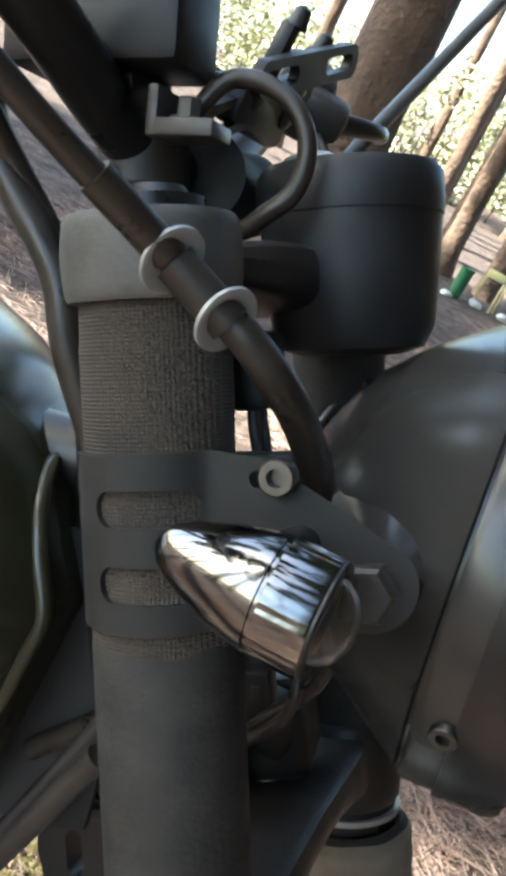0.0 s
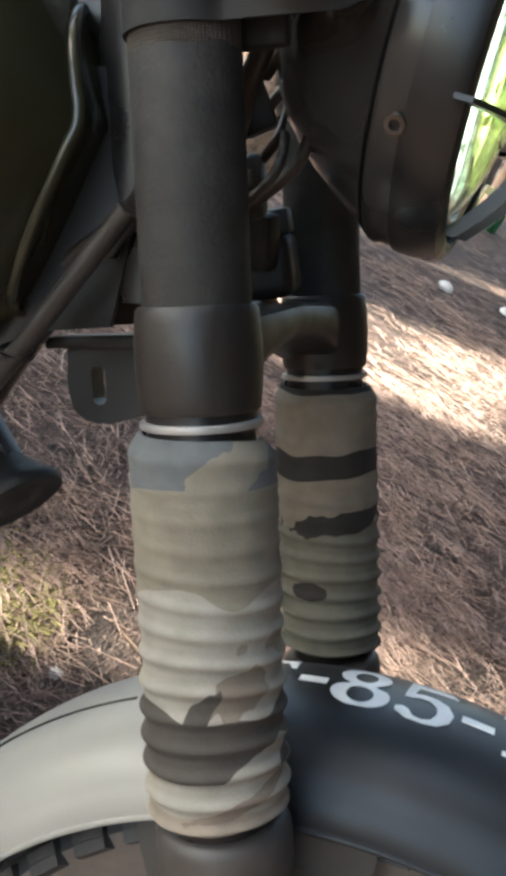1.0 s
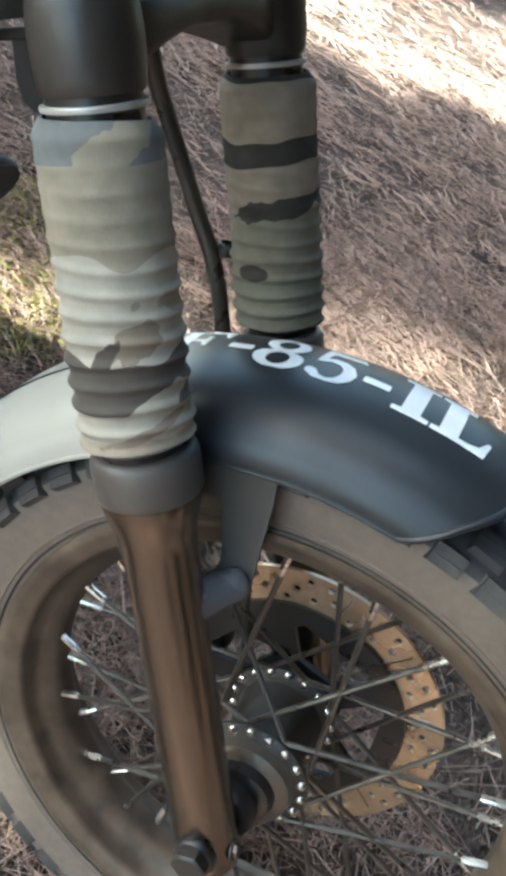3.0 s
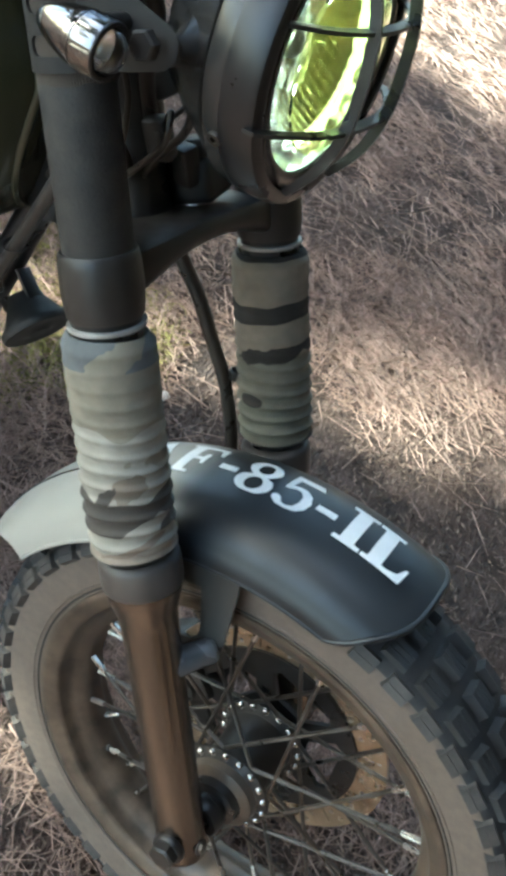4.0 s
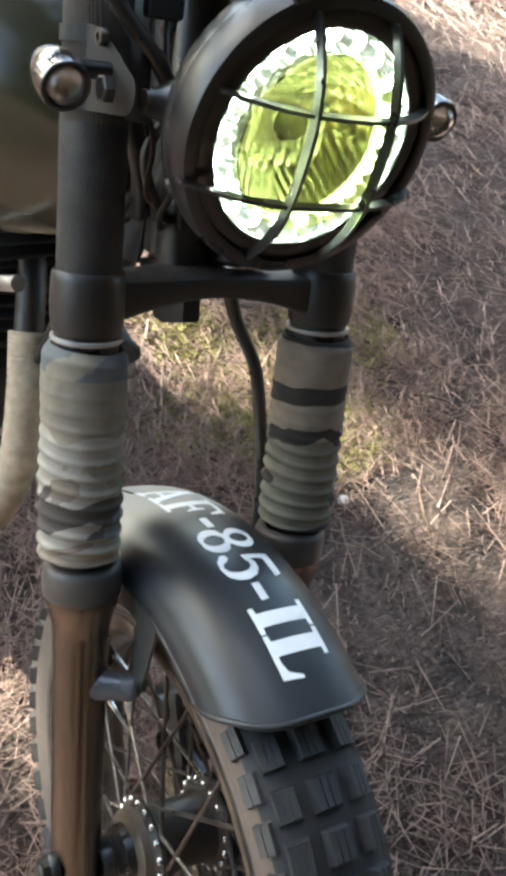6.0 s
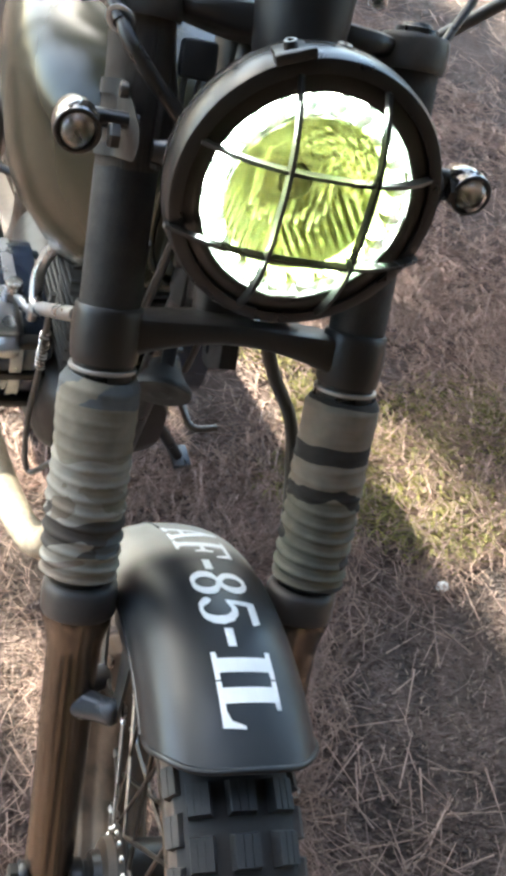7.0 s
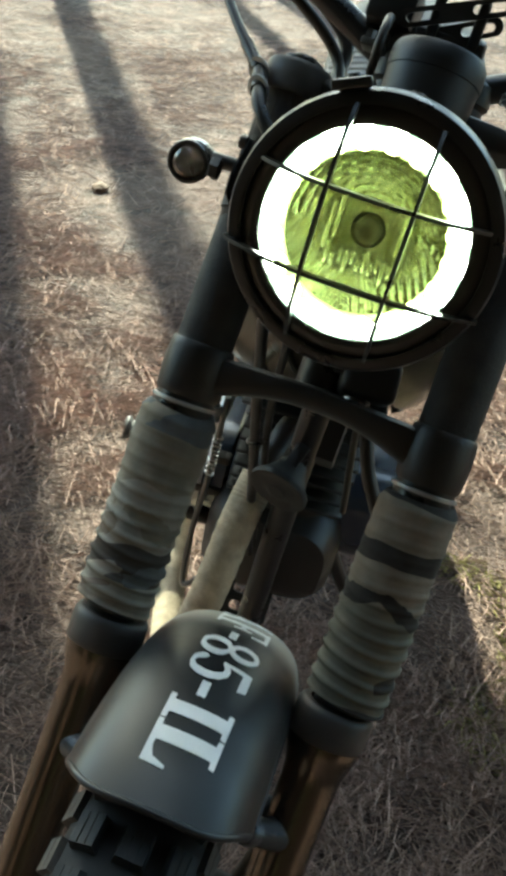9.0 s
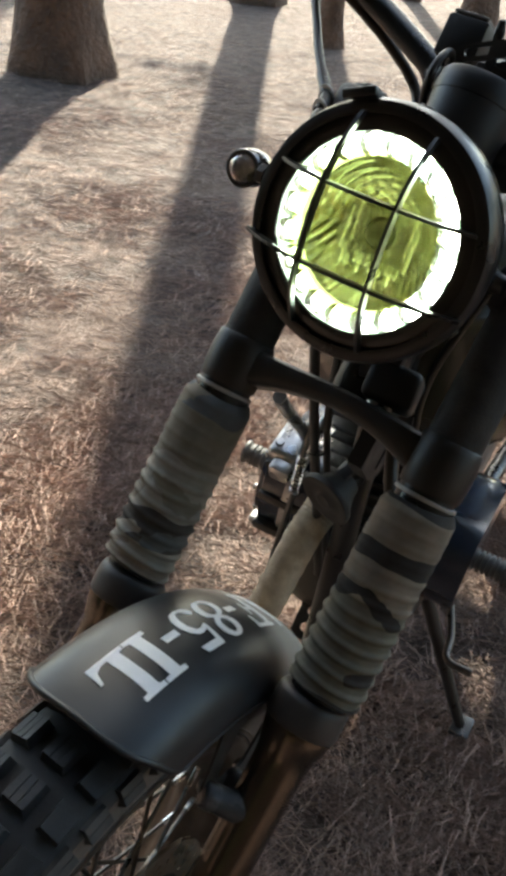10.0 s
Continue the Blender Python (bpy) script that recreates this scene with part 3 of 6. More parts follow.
def yoke(name, u0, u1, r, front, label, bulge=0.0, arch=0.010):
    """A fork yoke: two barrels and the arched bridge between them."""
    for side in (-1, 1):
        rows = [(0.024, u0), (r - 0.001, u0), (r, u0 + 0.002)]
        rows += [(r + bulge * math.sin(math.pi * k / 8), u0 + 0.002 + (u1 - u0 - 0.004) * k / 8) for k in range(1, 8)]
        rows += [(r, u1 - 0.002), (r - 0.0015, u1), (0.024, u1)]
        part(name + "_barrel", lathe(rows, 56), M_YOKE if u0 > 0.7 else M_CAST, bike, label if side < 0 else "", FORK @ pose(*LEG[side], 0))
    mid = [(LEG[1][k] + LEG[-1][k]) / 2 for k in (0, 1)]
    half = [(LEG[1][k] - LEG[-1][k]) / 2 for k in (0, 1)]
    y = half[1] - 0.8 * r
    bm = bmesh.new()
    n = 24
    rings = []
    for k in range(n + 1):
        w = -y + 2 * y * k / n
        c = abs(w) / y
        lo = u0 + 0.008 + arch * (1 - c * c)
        hi = u1 - 0.002 - 0.004 * c
        skew = mid[0] + 0.006 + half[0] * w / half[1]
        v0, v1 = skew - 0.062 + 0.028 * c, skew + 0.012 + (front - 0.012) * (1 - c ** 6)
        ring = [(v0, lo + 0.004), (v0 + 0.004, lo), (v1 - 0.011, lo), (v1 - 0.005, lo + 0.0016), (v1 - 0.0015, lo + 0.005), (v1, lo + 0.010), (v1, hi - 0.007), (v1 - 0.0018, hi - 0.0024), (v1 - 0.007, hi), (v0 + 0.004, hi), (v0, hi - 0.004)]
        rings.append([bm.verts.new((a, mid[1] + w, b)) for a, b in ring])
    for a, b in zip(rings, rings[1:]):
        for j in range(11):
            bm.faces.new((a[j], a[(j + 1) % 11], b[(j + 1) % 11], b[j]))
    bm.faces.new(rings[0])
    bm.faces.new(rings[-1][::-1])
    part(name, bm, M_CAST, bike, label, FORK)


yoke("lower_yoke", 0.563, 0.614, 0.0300, 0.016, "black cast lower fork yoke", 0.0016, 0.019)
yoke("upper_yoke", 0.847, 0.876, 0.0305, 0.030, "dusty black upper fork yoke", 0.001, -0.010)
part("steering_stem", lathe([(0.026, 0.60), (0.027, 0.62), (0.027, 0.845), (0.022, 0.86)], 32), M_BLACK, bike, "", FORK @ pose(-0.052, 0, 0))
part("stem_nut", lathe([(0.0, 0.905), (0.014, 0.905), (0.016, 0.902), (0.016, 0.884)], 6), M_STEEL, bike, "", FORK @ pose(-0.03, 0, 0))
for side in (-1, 1):
    part("fork_cap", lathe([(0, 0.886), (0.012, 0.886), (0.014, 0.883), (0.019, 0.882), (0.020, 0.875)], 24), M_BLACK, bike, "", FORK @ pose(*LEG[side], 0))
for v, w, r in ((-0.021, 0.036, 0.0125), (-0.052, 0.0, 0.019)):
    part("yoke_bolt", lathe([(0, 0.0095), (r * 0.5, 0.0088), (r * 0.85, 0.0065), (r, 0.003), (r * 1.05, 0.0)], 32), M_STEEL, bike, "domed bright bolt on the lower yoke", FORK @ pose(v, w, 0.6115))



# ---- front mudguard ----
def guard_point(a, w, h=0.0):
    """A point of the mudguard's skin: angle ahead of the fork line in degrees, distance from the middle, height over the skin."""
    c = min(1.0, abs(w) / 0.0745)
    r = 0.3735 - 0.0545 * (1 - (1 - c ** 2.4) ** (1 / 2.4)) + h
    return Vector((r * math.sin(radians(a)), w, r * math.cos(radians(a))))


def front_angle(c):
    """Where the front edge lies: bowed across the top, its corners rounded off."""
    c = min(1.0, c)
    wall = max(0.0, (0.55 - (1 - c ** 2.4) ** (1 / 2.4)) / 0.55)
    return 37.2 - 5.4 * c ** 4.3 - 3.2 * wall ** 3


def mudguard():
    bm = bmesh.new()
    na, nw = 90, 64
    outer, inner = [], []
    for i in range(na + 1):
        ro, ri = [], []
        for j in range(nw + 1):
            q = -1 + 2 * j / nw
            w = 0.0745 * math.copysign(abs(math.sin(q * math.pi / 2)) ** 0.85, q)
            c = abs(w) / 0.0745
            a1, a0 = front_angle(c), -45.0 + 6.5 * c ** 6
            a = a0 + (a1 - a0) * i / na
            p = guard_point(a, w)
            lip = max(0, (c - 0.97) / 0.03)
            p.y += 0.0022 * lip * (1 if w > 0 else -1)
            ro.append(bm.verts.new(p))
            d = Vector((math.sin(radians(a)), 0, math.cos(radians(a)))) * 0.0022 * (1 - 0.8 * c)
            ri.append(bm.verts.new(Vector((p.x, p.y * (1 - 0.022 * c), p.z)) - d))
        outer.append(ro)
        inner.append(ri)
    for i in range(na):
        for j in range(nw):
            bm.faces.new((outer[i][j], outer[i][j + 1], outer[i + 1][j + 1], outer[i + 1][j]))
            bm.faces.new((inner[i][j], inner[i + 1][j], inner[i + 1][j + 1], inner[i][j + 1]))
    for i in range(na):
        bm.faces.new((outer[i][0], outer[i + 1][0], inner[i + 1][0], inner[i][0]))
        bm.faces.new((outer[i][nw], inner[i][nw], inner[i + 1][nw], outer[i + 1][nw]))
    for j in range(nw):
        bm.faces.new((outer[0][j], inner[0][j], inner[0][j + 1], outer[0][j + 1]))
        bm.faces.new((outer[na][j], outer[na][j + 1], inner[na][j + 1], inner[na][j]))
    return bm


guard = part("front_mudguard", mudguard(), M_FENDER, bike, "front mudguard, satin black in front fading to cream behind", GUARD)
guard.name = "front_mudguard"
across = [0.0745 * math.copysign(abs(math.sin(k * math.pi / 64)) ** 0.85, k) for k in range(-32, 33)]
edge = [guard_point(front_angle(abs(w) / 0.0745), w, -0.001) for w in across]
part("rolled_edge", tube(edge, 0.0030, 10, 2), M_FENDER, guard)
for side in (-1, 1):
    lip = [guard_point(a, side * 0.0745) + Vector((0, side * 0.0016, 0)) for a in np.linspace(-38.4, 28.5, 40).tolist()]
    part("rolled_edge", tube(lip, 0.0022, 8, 2), M_FENDER, guard)
seam = [guard_point(a, -0.019 - 0.0002 * (a + 30), 0.0003) for a in np.linspace(-44, -15, 24).tolist()]
part("seam", tube(seam, 0.0012, 6, 2), M_BLACK, guard, "dark seam line")

# stencilled letters; x runs towards the wheel's front, y towards the bike's left
LET_Y0, LET_Y1 = -0.0210, 0.0332
HT = LET_Y1 - LET_Y0


def letter(name, loops, a0, a1):
    """loops: an outline and its holes in a unit square; set on the mudguard between two angles."""
    def place(loop):
        return [(a0 + (a1 - a0) * x, LET_Y0 + HT * y) for x, y in loop]
    cuts = [a0 + (a1 - a0) * k / 7 for k in range(1, 7)]
    bm = plate(place(loops[0]), [place(h) for h in loops[1:]], 0.0006, cuts, None)
    extra = np.linspace(LET_Y0, LET_Y1, 8)[1:-1].tolist()
    for y in extra:
        bmesh.ops.bisect_plane(bm, geom=bm.verts[:] + bm.edges[:] + bm.faces[:], plane_co=(0, y, 0), plane_no=(0, 1, 0))
    for v in bm.verts:
        v.co = guard_point(v.co.x, v.co.y, 0.0008 + v.co.z)
    return part("letter", bm, M_LETTER, guard, name, smooth=False)


def oval(cx, cy, rx, ry, n=28):
    return [(cx + rx * math.cos(2 * math.pi * k / n), cy + ry * math.sin(2 * math.pi * k / n)) for k in range(n)]


letter("white stencilled letter A", [[(0, 0), (0.36, 0), (0.36, 0.07), (0.25, 0.07), (0.31, 0.27), (0.62, 0.27), (0.68, 0.07), (0.56, 0.07), (0.56, 0), (1.0, 0), (1.0, 0.07), (0.92, 0.07), (0.58, 1.0), (0.46, 1.0), (0.11, 0.07), (0, 0.07)],
                                      [(0.34, 0.36), (0.46, 0.72), (0.58, 0.36)]], -14.2, -6.6)
letter("white stencilled letter F", [[(0, 0), (0.52, 0), (0.52, 0.07), (0.38, 0.07), (0.38, 0.46), (0.58, 0.46), (0.62, 0.34), (0.7, 0.34), (0.7, 0.68), (0.62, 0.68), (0.58, 0.55), (0.38, 0.55), (0.38, 0.92), (0.8, 0.92), (0.92, 0.7), (1.0, 0.7), (0.97, 1.0), (0, 1.0), (0, 0.93), (0.12, 0.93), (0.12, 0.07), (0, 0.07)]], -6.2, 0.2)
letter("white stencilled dash", [[(0, 0.36), (1, 0.36), (1, 0.5), (0, 0.5)]], 1.1, 3.9)


def eight():
    left, right = [], []
    n = 40
    pts = []
    for k in range(n):
        t = 2 * math.pi * k / n
        y = 0.5 + 0.5 * math.sin(t)
        half = 0.5 * math.sqrt(max(0, 1 - ((y - 0.27) / 0.285) ** 2)) if y < 0.5 else 0.44 * math.sqrt(max(0, 1 - ((y - 0.745) / 0.262) ** 2))
        half = max(half, 0.2 if 0.35 < y < 0.7 else 0.0)
        pts.append((0.5 + half * (1 if math.cos(t) > 0 else -1), y))
    return [pts, oval(0.5, 0.26, 0.23, 0.19, 20), oval(0.5, 0.745, 0.2, 0.175, 20)]


letter("white stencilled figure 8", eight(), 4.5, 10.2)
FIVE = [(0.18, 1.0), (0.92, 1.0), (1.0, 0.86), (0.33, 0.86), (0.27, 0.62), (0.45, 0.665), (0.66, 0.65), (0.86, 0.55), (0.97, 0.36), (0.92, 0.17), (0.75, 0.04), (0.5, 0.0), (0.22, 0.02), (0.03, 0.12), (0.02, 0.2), (0.12, 0.245), (0.24, 0.2), (0.33, 0.09), (0.48, 0.065), (0.62, 0.12), (0.7, 0.27), (0.68, 0.43), (0.56, 0.545), (0.4, 0.56), (0.25, 0.51), (0.12, 0.5)]
letter("white stencilled figure 5", [FIVE], 10.7, 16.4)
letter("white stencilled dash", [[(0, 0.33), (1, 0.33), (1, 0.47), (0, 0.47)]], 17.0, 20.1)
letter("white stencilled letter I", [[(0, 0), (1, 0), (1, 0.08), (0.76, 0.09), (0.76, 0.91), (1, 0.92), (1, 1), (0, 1), (0, 0.92), (0.24, 0.91), (0.24, 0.09), (0, 0.08)]], 21.0, 25.2)
letter("white stencilled letter L", [[(0, 0), (0.95, 0), (1.0, 0.36), (0.93, 0.36), (0.82, 0.15), (0.62, 0.09), (0.47, 0.09), (0.47, 0.91), (0.62, 0.92), (0.62, 1), (0, 1), (0, 0.92), (0.14, 0.91), (0.14, 0.09), (0, 0.08)]], 25.5, 32.2)

for side in (-1, 1):
    out = [(-0.078, 0.316), (0.072, 0.316), (0.066, 0.290), (0.046, 0.226), (0.040, 0.212), (0.030, 0.208), (-0.050, 0.206), (-0.062, 0.212), (-0.066, 0.236), (-0.076, 0.290)]
    hole = [(0.0275, 0.290), (0.0245, 0.258), (0.0215, 0.237), (0.0165, 0.228), (0.008, 0.2225), (-0.034, 0.2225), (-0.044, 0.230), (-0.050, 0.258), (-0.054, 0.290)]
    stay = plate(out, [hole], 0.003)
    stay = moved(stay, Matrix(((1, 0, 0, 0), (0, 0, 1, 0), (0, 1, 0, 0), (0, 0, 0, 1))))
    part("mudguard_stay", stay, M_STAY, bike, "grey steel plate bracket of the mudguard", GUARD @ pose(0, side * 0.0695, 0), smooth=False)
    for v in (0.034, -0.052):
        part("stay_bolt", moved(hex_bolt(0.006, 0.005), pose(v, side * 0.0655, 0.222, 90 if side > 0 else -90, 0, 0)), M_STEEL, bike, "", GUARD)

# ---- front wheel ----
tyre_rows = [(0.243, -0.034), (0.250, -0.0425), (0.2565, -0.0468), (0.268, -0.0492), (0.284, -0.0518), (0.298, -0.0530), (0.3075, -0.0525), (0.3165, -0.0455), (0.3215, -0.0300), (0.3235, -0.010)]
tyre_rows = tyre_rows + [(r, -h) for r, h in tyre_rows[::-1]] + [(0.236, 0.030), (0.236, -0.030)]
tyre = part("front_tyre", finish("front_tyre", lathe(tyre_rows, 120, "y", closed=True), [M_TYRE, M_CROWN]),  None, bike, "dusty black block-tread tyre", WHEEL)
for f in tyre.data.polygons:
    f.material_index = 1 if math.hypot(f.center.x, f.center.z) > 0.311 else 0
for side in (-1, 1):
    for r in (0.2600, 0.2655):
        part("bead_line", lathe([(r - 0.0016, -0.0004 * side), (r, 0.0012 * side), (r + 0.0016, -0.0004 * side)], 100, "y"), M_RUBBER if r < 0.262 else M_TYRE, tyre, "", pose(0, side * (0.0474 if r < 0.262 else 0.0486), 0))


def block(sx, sy, h, slits=2, mat=M_TREAD):
    """A tread block with narrow slits round the wheel's line cut into its top."""
    bm = bmesh.new()
    t = 0.84
    row = [(-sy * t, h)]
    for k in range(slits):
        y = sy * t * (2 * (k + 1) / (slits + 1) - 1)
        row += [(y - 0.0004, h), (y - 0.0004, h - 0.0018), (y + 0.0004, h - 0.0018), (y + 0.0004, h)]
    row.append((sy * t, h))
    lo = [bm.verts.new(p) for p in [(-sx, -sy, -0.006), (sx, -sy, -0.006), (sx, sy, -0.006), (-sx, sy, -0.006)]]
    a = [bm.verts.new((-sx * t, y, z)) for y, z in row]
    b = [bm.verts.new((sx * t, y, z)) for y, z in row]
    for k in range(len(row) - 1):
        bm.faces.new((a[k], b[k], b[k + 1], a[k + 1]))
    bm.faces.new([lo[0], *a, lo[3]])
    bm.faces.new([lo[1], lo[2], *b[::-1]])
    bm.faces.new((lo[0], lo[1], b[0], a[0]))
    bm.faces.new((lo[2], lo[3], a[-1], b[-1]))
    return finish("tread_block", bm, mat, False)


BLOCK_MID, BLOCK_NEXT, BLOCK_SIDE = block(0.0150, 0.0128, 0.0095), block(0.0150, 0.0112, 0.0095), block(0.0145, 0.0092, 0.0075, 1, M_SHOULDER)
ROUND = 49
for i in range(ROUND):
    a = 360.0 * i / ROUND
    half_step = 180.0 / ROUND
    for w, r, tilt, off, me in ((0.0, 0.3240, 0, 0.0, BLOCK_MID), (-0.0340, 0.3192, 20, 0.0, BLOCK_NEXT), (0.0340, 0.3192, -20, 0.0, BLOCK_NEXT), (-0.0500, 0.3060, 60, half_step, BLOCK_SIDE), (0.0500, 0.3060, -60, half_step, BLOCK_SIDE)):
        part("tread_block", me, None, tyre, "", pose(0, 0, 0, 0, a + off, 0) @ pose(0, w, r, tilt, 0, 0))

rim_rows = [(0.2430, -0.038), (0.2520, -0.0430), (0.2560, -0.0466), (0.2555, -0.0488), (0.2520, -0.0496), (0.2470, -0.0486), (0.2415, -0.0455), (0.2375, -0.0440), (0.2345, -0.0425), (0.2325, -0.0380), (0.2315, -0.0300), (0.2250, -0.0235), (0.2165, -0.0165), (0.2125, -0.0080)]
rim_rows = rim_rows + [(r, -h) for r, h in rim_rows[::-1]]
rim = part("front_rim", lathe(rim_rows, 120, "y", closed=True), M_RIM, bike, "dusty black spoked wheel rim", WHEEL)

hub_rows = [(0.020, -0.058), (0.030, -0.058), (0.036, -0.050), (0.0515, -0.0440), (0.0535, -0.0425), (0.0535, -0.0390), (0.0500, -0.0370), (0.0410, -0.033), (0.0380, -0.020), (0.0370, 0.0), (0.0380, 0.020), (0.0410, 0.030), (0.0500, 0.0335), (0.0525, 0.0350), (0.0525, 0.0390), (0.0500, 0.042), (0.036, 0.050), (0.020, 0.055)]
hub = part("front_hub", lathe(hub_rows, 64, "y"), M_CAST, bike, "black spoked wheel hub with riveted flanges", WHEEL)
part("hub_cover", lathe([(0.024, -0.0620), (0.036, -0.0600), (0.0415, -0.0565), (0.043, -0.0470)], 48, "y"), M_HUBEND, hub, "hub end plate, sunlight and dust put into its tan colour")
part("axle_spacer", lathe([(0.012, -0.094), (0.0210, -0.094), (0.0235, -0.091), (0.0235, -0.080), (0.0205, -0.078), (0.0205, -0.073), (0.0285, -0.070), (0.0310, -0.060)], 40, "y"), M_BLACK, hub)
part("axle_spacer", lathe([(0.012, 0.095), (0.020, 0.095), (0.022, 0.053)], 32, "y"), M_BLACK, hub)
part("axle", lathe([(0, -0.112), (0.0095, -0.112), (0.0095, 0.112), (0, 0.112)], 24, "y"), M_STEEL, hub)
RIVET = finish("rivet", lathe([(0, 0.0045), (0.003, 0.0040), (0.0046, 0.0022), (0.0050, 0.0)], 12), M_STEEL)
for k in range(18):
    for y, off in ((-0.0432, 7), (0.0345, 12)):
        part("rivet", RIVET, None, hub, "", pose(0, 0, 0, 0, 20 * k + off, 0) @ pose(0, y, 0.0485, 90, 0, 0))
SPOKES = 36
for k in range(SPOKES):
    a = 360.0 * k / SPOKES
    side = -1 if k % 2 else 1
    cross = 62 if (k // 2) % 2 else -62
    ra, rb = radians(a + cross), radians(a)
    r0, w0 = (0.0485, -0.0405) if side < 0 else (0.0485, 0.0365)
    p0 = Vector((r0 * math.sin(ra), w0, r0 * math.cos(ra)))
    p1 = Vector((0.2165 * math.sin(rb), side * 0.007, 0.2165 * math.cos(rb)))
    d = (p1 - p0).normalized()
    L = (p1 - p0).length
    spoke = part("spoke", tube([p0, p1 - d * 0.012], 0.0025, 8, curve=False), M_SPOKE, rim)
    part("spoke_nipple", tube([p1 - d * 0.026, p1 - d * 0.0235, p1 + d * 0.002], [0.0024, 0.0034, 0.0034], 8, curve=False), M_STEEL, rim, "bright spoke nipple")

# brake disc with its drilled holes, and the caliper
holes = []
for k in range(12):
    a = 2 * math.pi * k / 12
    for r, da in ((0.117, 0.02), (0.128, 0.10), (0.138, 0.19), (0.120, 0.235), (0.139, 0.335), (0.127, 0.385)):
        holes.append(circle(r * math.cos(a + da), r * math.sin(a + da), 0.0040, 8))
    holes.append([(r * math.cos(a + da), r * math.sin(a + da)) for r, da in ((0.114, 0.440), (0.114, 0.462), (0.141, 0.482), (0.141, 0.464))])
to_side = Matrix(((1, 0, 0, 0), (0, 0, 1, 0), (0, -1, 0, 0), (0, 0, 0, 1)))
disc = part("brake_disc", moved(plate(circle(0, 0, 0.1475, 96), [circle(0, 0, 0.109, 72)] + holes, 0.0042), to_side), M_DISC, bike, "drilled tan-gold brake disc", WHEEL @ pose(0, 0.062, 0), smooth=False)
arms = []
for k in range(5):
    a = 2 * math.pi * k / 5 + 0.3
    arms.append([(r * math.cos(a + da), r * math.sin(a + da)) for r, da in ((0.052, -0.36), (0.088, -0.50), (0.094, -0.40), (0.094, 0.40), (0.088, 0.50), (0.052, 0.36))])
part("disc_carrier", moved(plate(circle(0, 0, 0.1125, 72), arms + [circle(0, 0, 0.026, 24)], 0.006), to_side), M_BLACK, disc, "black star-shaped disc carrier", pose(0, -0.002, 0), smooth=False)
cal = joined(box(0.094, 0.050, 0.062, 0.010), box(0.050, 0.030, 0.080, 0.008, (0.010, 0.018, 0.0)), moved(lathe([(0.017, -0.036), (0.017, -0.028), (0.011, -0.028), (0.011, -0.02), (0, -0.02)], 24, "y"), pose(-0.022, 0.004, 0)), moved(lathe([(0.017, -0.036), (0.017, -0.028), (0.011, -0.028), (0.011, -0.02), (0, -0.02)], 24, "y"), pose(0.022, 0.004, 0)))
cal = part("brake_caliper", cal, M_CAST, bike, "black brake caliper behind the fork leg", WHEEL @ pose(-0.118, 0.068, 0.045, 0, 68, 0))
part("caliper_mount", box(0.10, 0.014, 0.034, 0.005), M_CAST, bike, "", WHEEL @ pose(-0.065, 0.098, 0.055, 0, 20, 0))
part("brake_hose", tube([(-0.060, 0.050, 0.60), (-0.065, 0.070, 0.550), (-0.070, 0.100, 0.500), (-0.062, 0.108, 0.450), (-0.050, 0.109, 0.400), (-0.049, 0.112, 0.330), (-0.055, 0.106, 0.20), (-0.095, 0.090, 0.10)], 0.0072, 12), M_HOSE, bike, "dark brake hose hanging behind the lower yoke", FORK)
part("hose_clip", lathe([(0.0056, -0.006), (0.0072, -0.005), (0.0072, 0.005), (0.0056, 0.006)], 14), M_BLACK, bike, "", WHEEL @ pose(-0.054, 0.1087, 0.418, 0, 14, 0))

# ---- headlight ----
shell = [(0.0, -0.1250), (0.014, -0.1225), (0.032, -0.1165), (0.046, -0.1095), (0.058, -0.1010), (0.068, -0.0910), (0.077, -0.0800), (0.086, -0.0665), (0.094, -0.0540), (0.1005, -0.0440), (0.1030, -0.0415), (0.0985, -0.0405), (0.0985, -0.0380)]
lamp = part("headlight_shell", lathe(shell, 72, "x"), M_SHELL, bike, "satin black headlight bowl", LAMP)
ring = [(0.0990, -0.0385), (0.1046, -0.0390), (0.1058, -0.0365), (0.1052, -0.022), (0.1040, -0.010), (0.1000, -0.0030), (0.0950, -0.0005), (0.0880, 0.0012), (0.0835, 0.0016), (0.0815, 0.0004), (0.0815, -0.010)]
part("lamp_rim", lathe(ring, 96, "x"), M_SHELL, lamp, "black rim round the lamp")
dome = [(0.0, 0.016), (0.02, 0.0152), (0.04, 0.0128), (0.055, 0.0098), (0.0655, 0.0068), (0.0655, 0.0028), (0.055, 0.0060), (0.04, 0.0092), (0.02, 0.0116), (0.0, 0.0125)]
lens = part("lamp_lens", lathe(dome, 72, "x"), M_LENS, lamp, "yellow-tinted lamp glass")
lens.visible_shadow = False
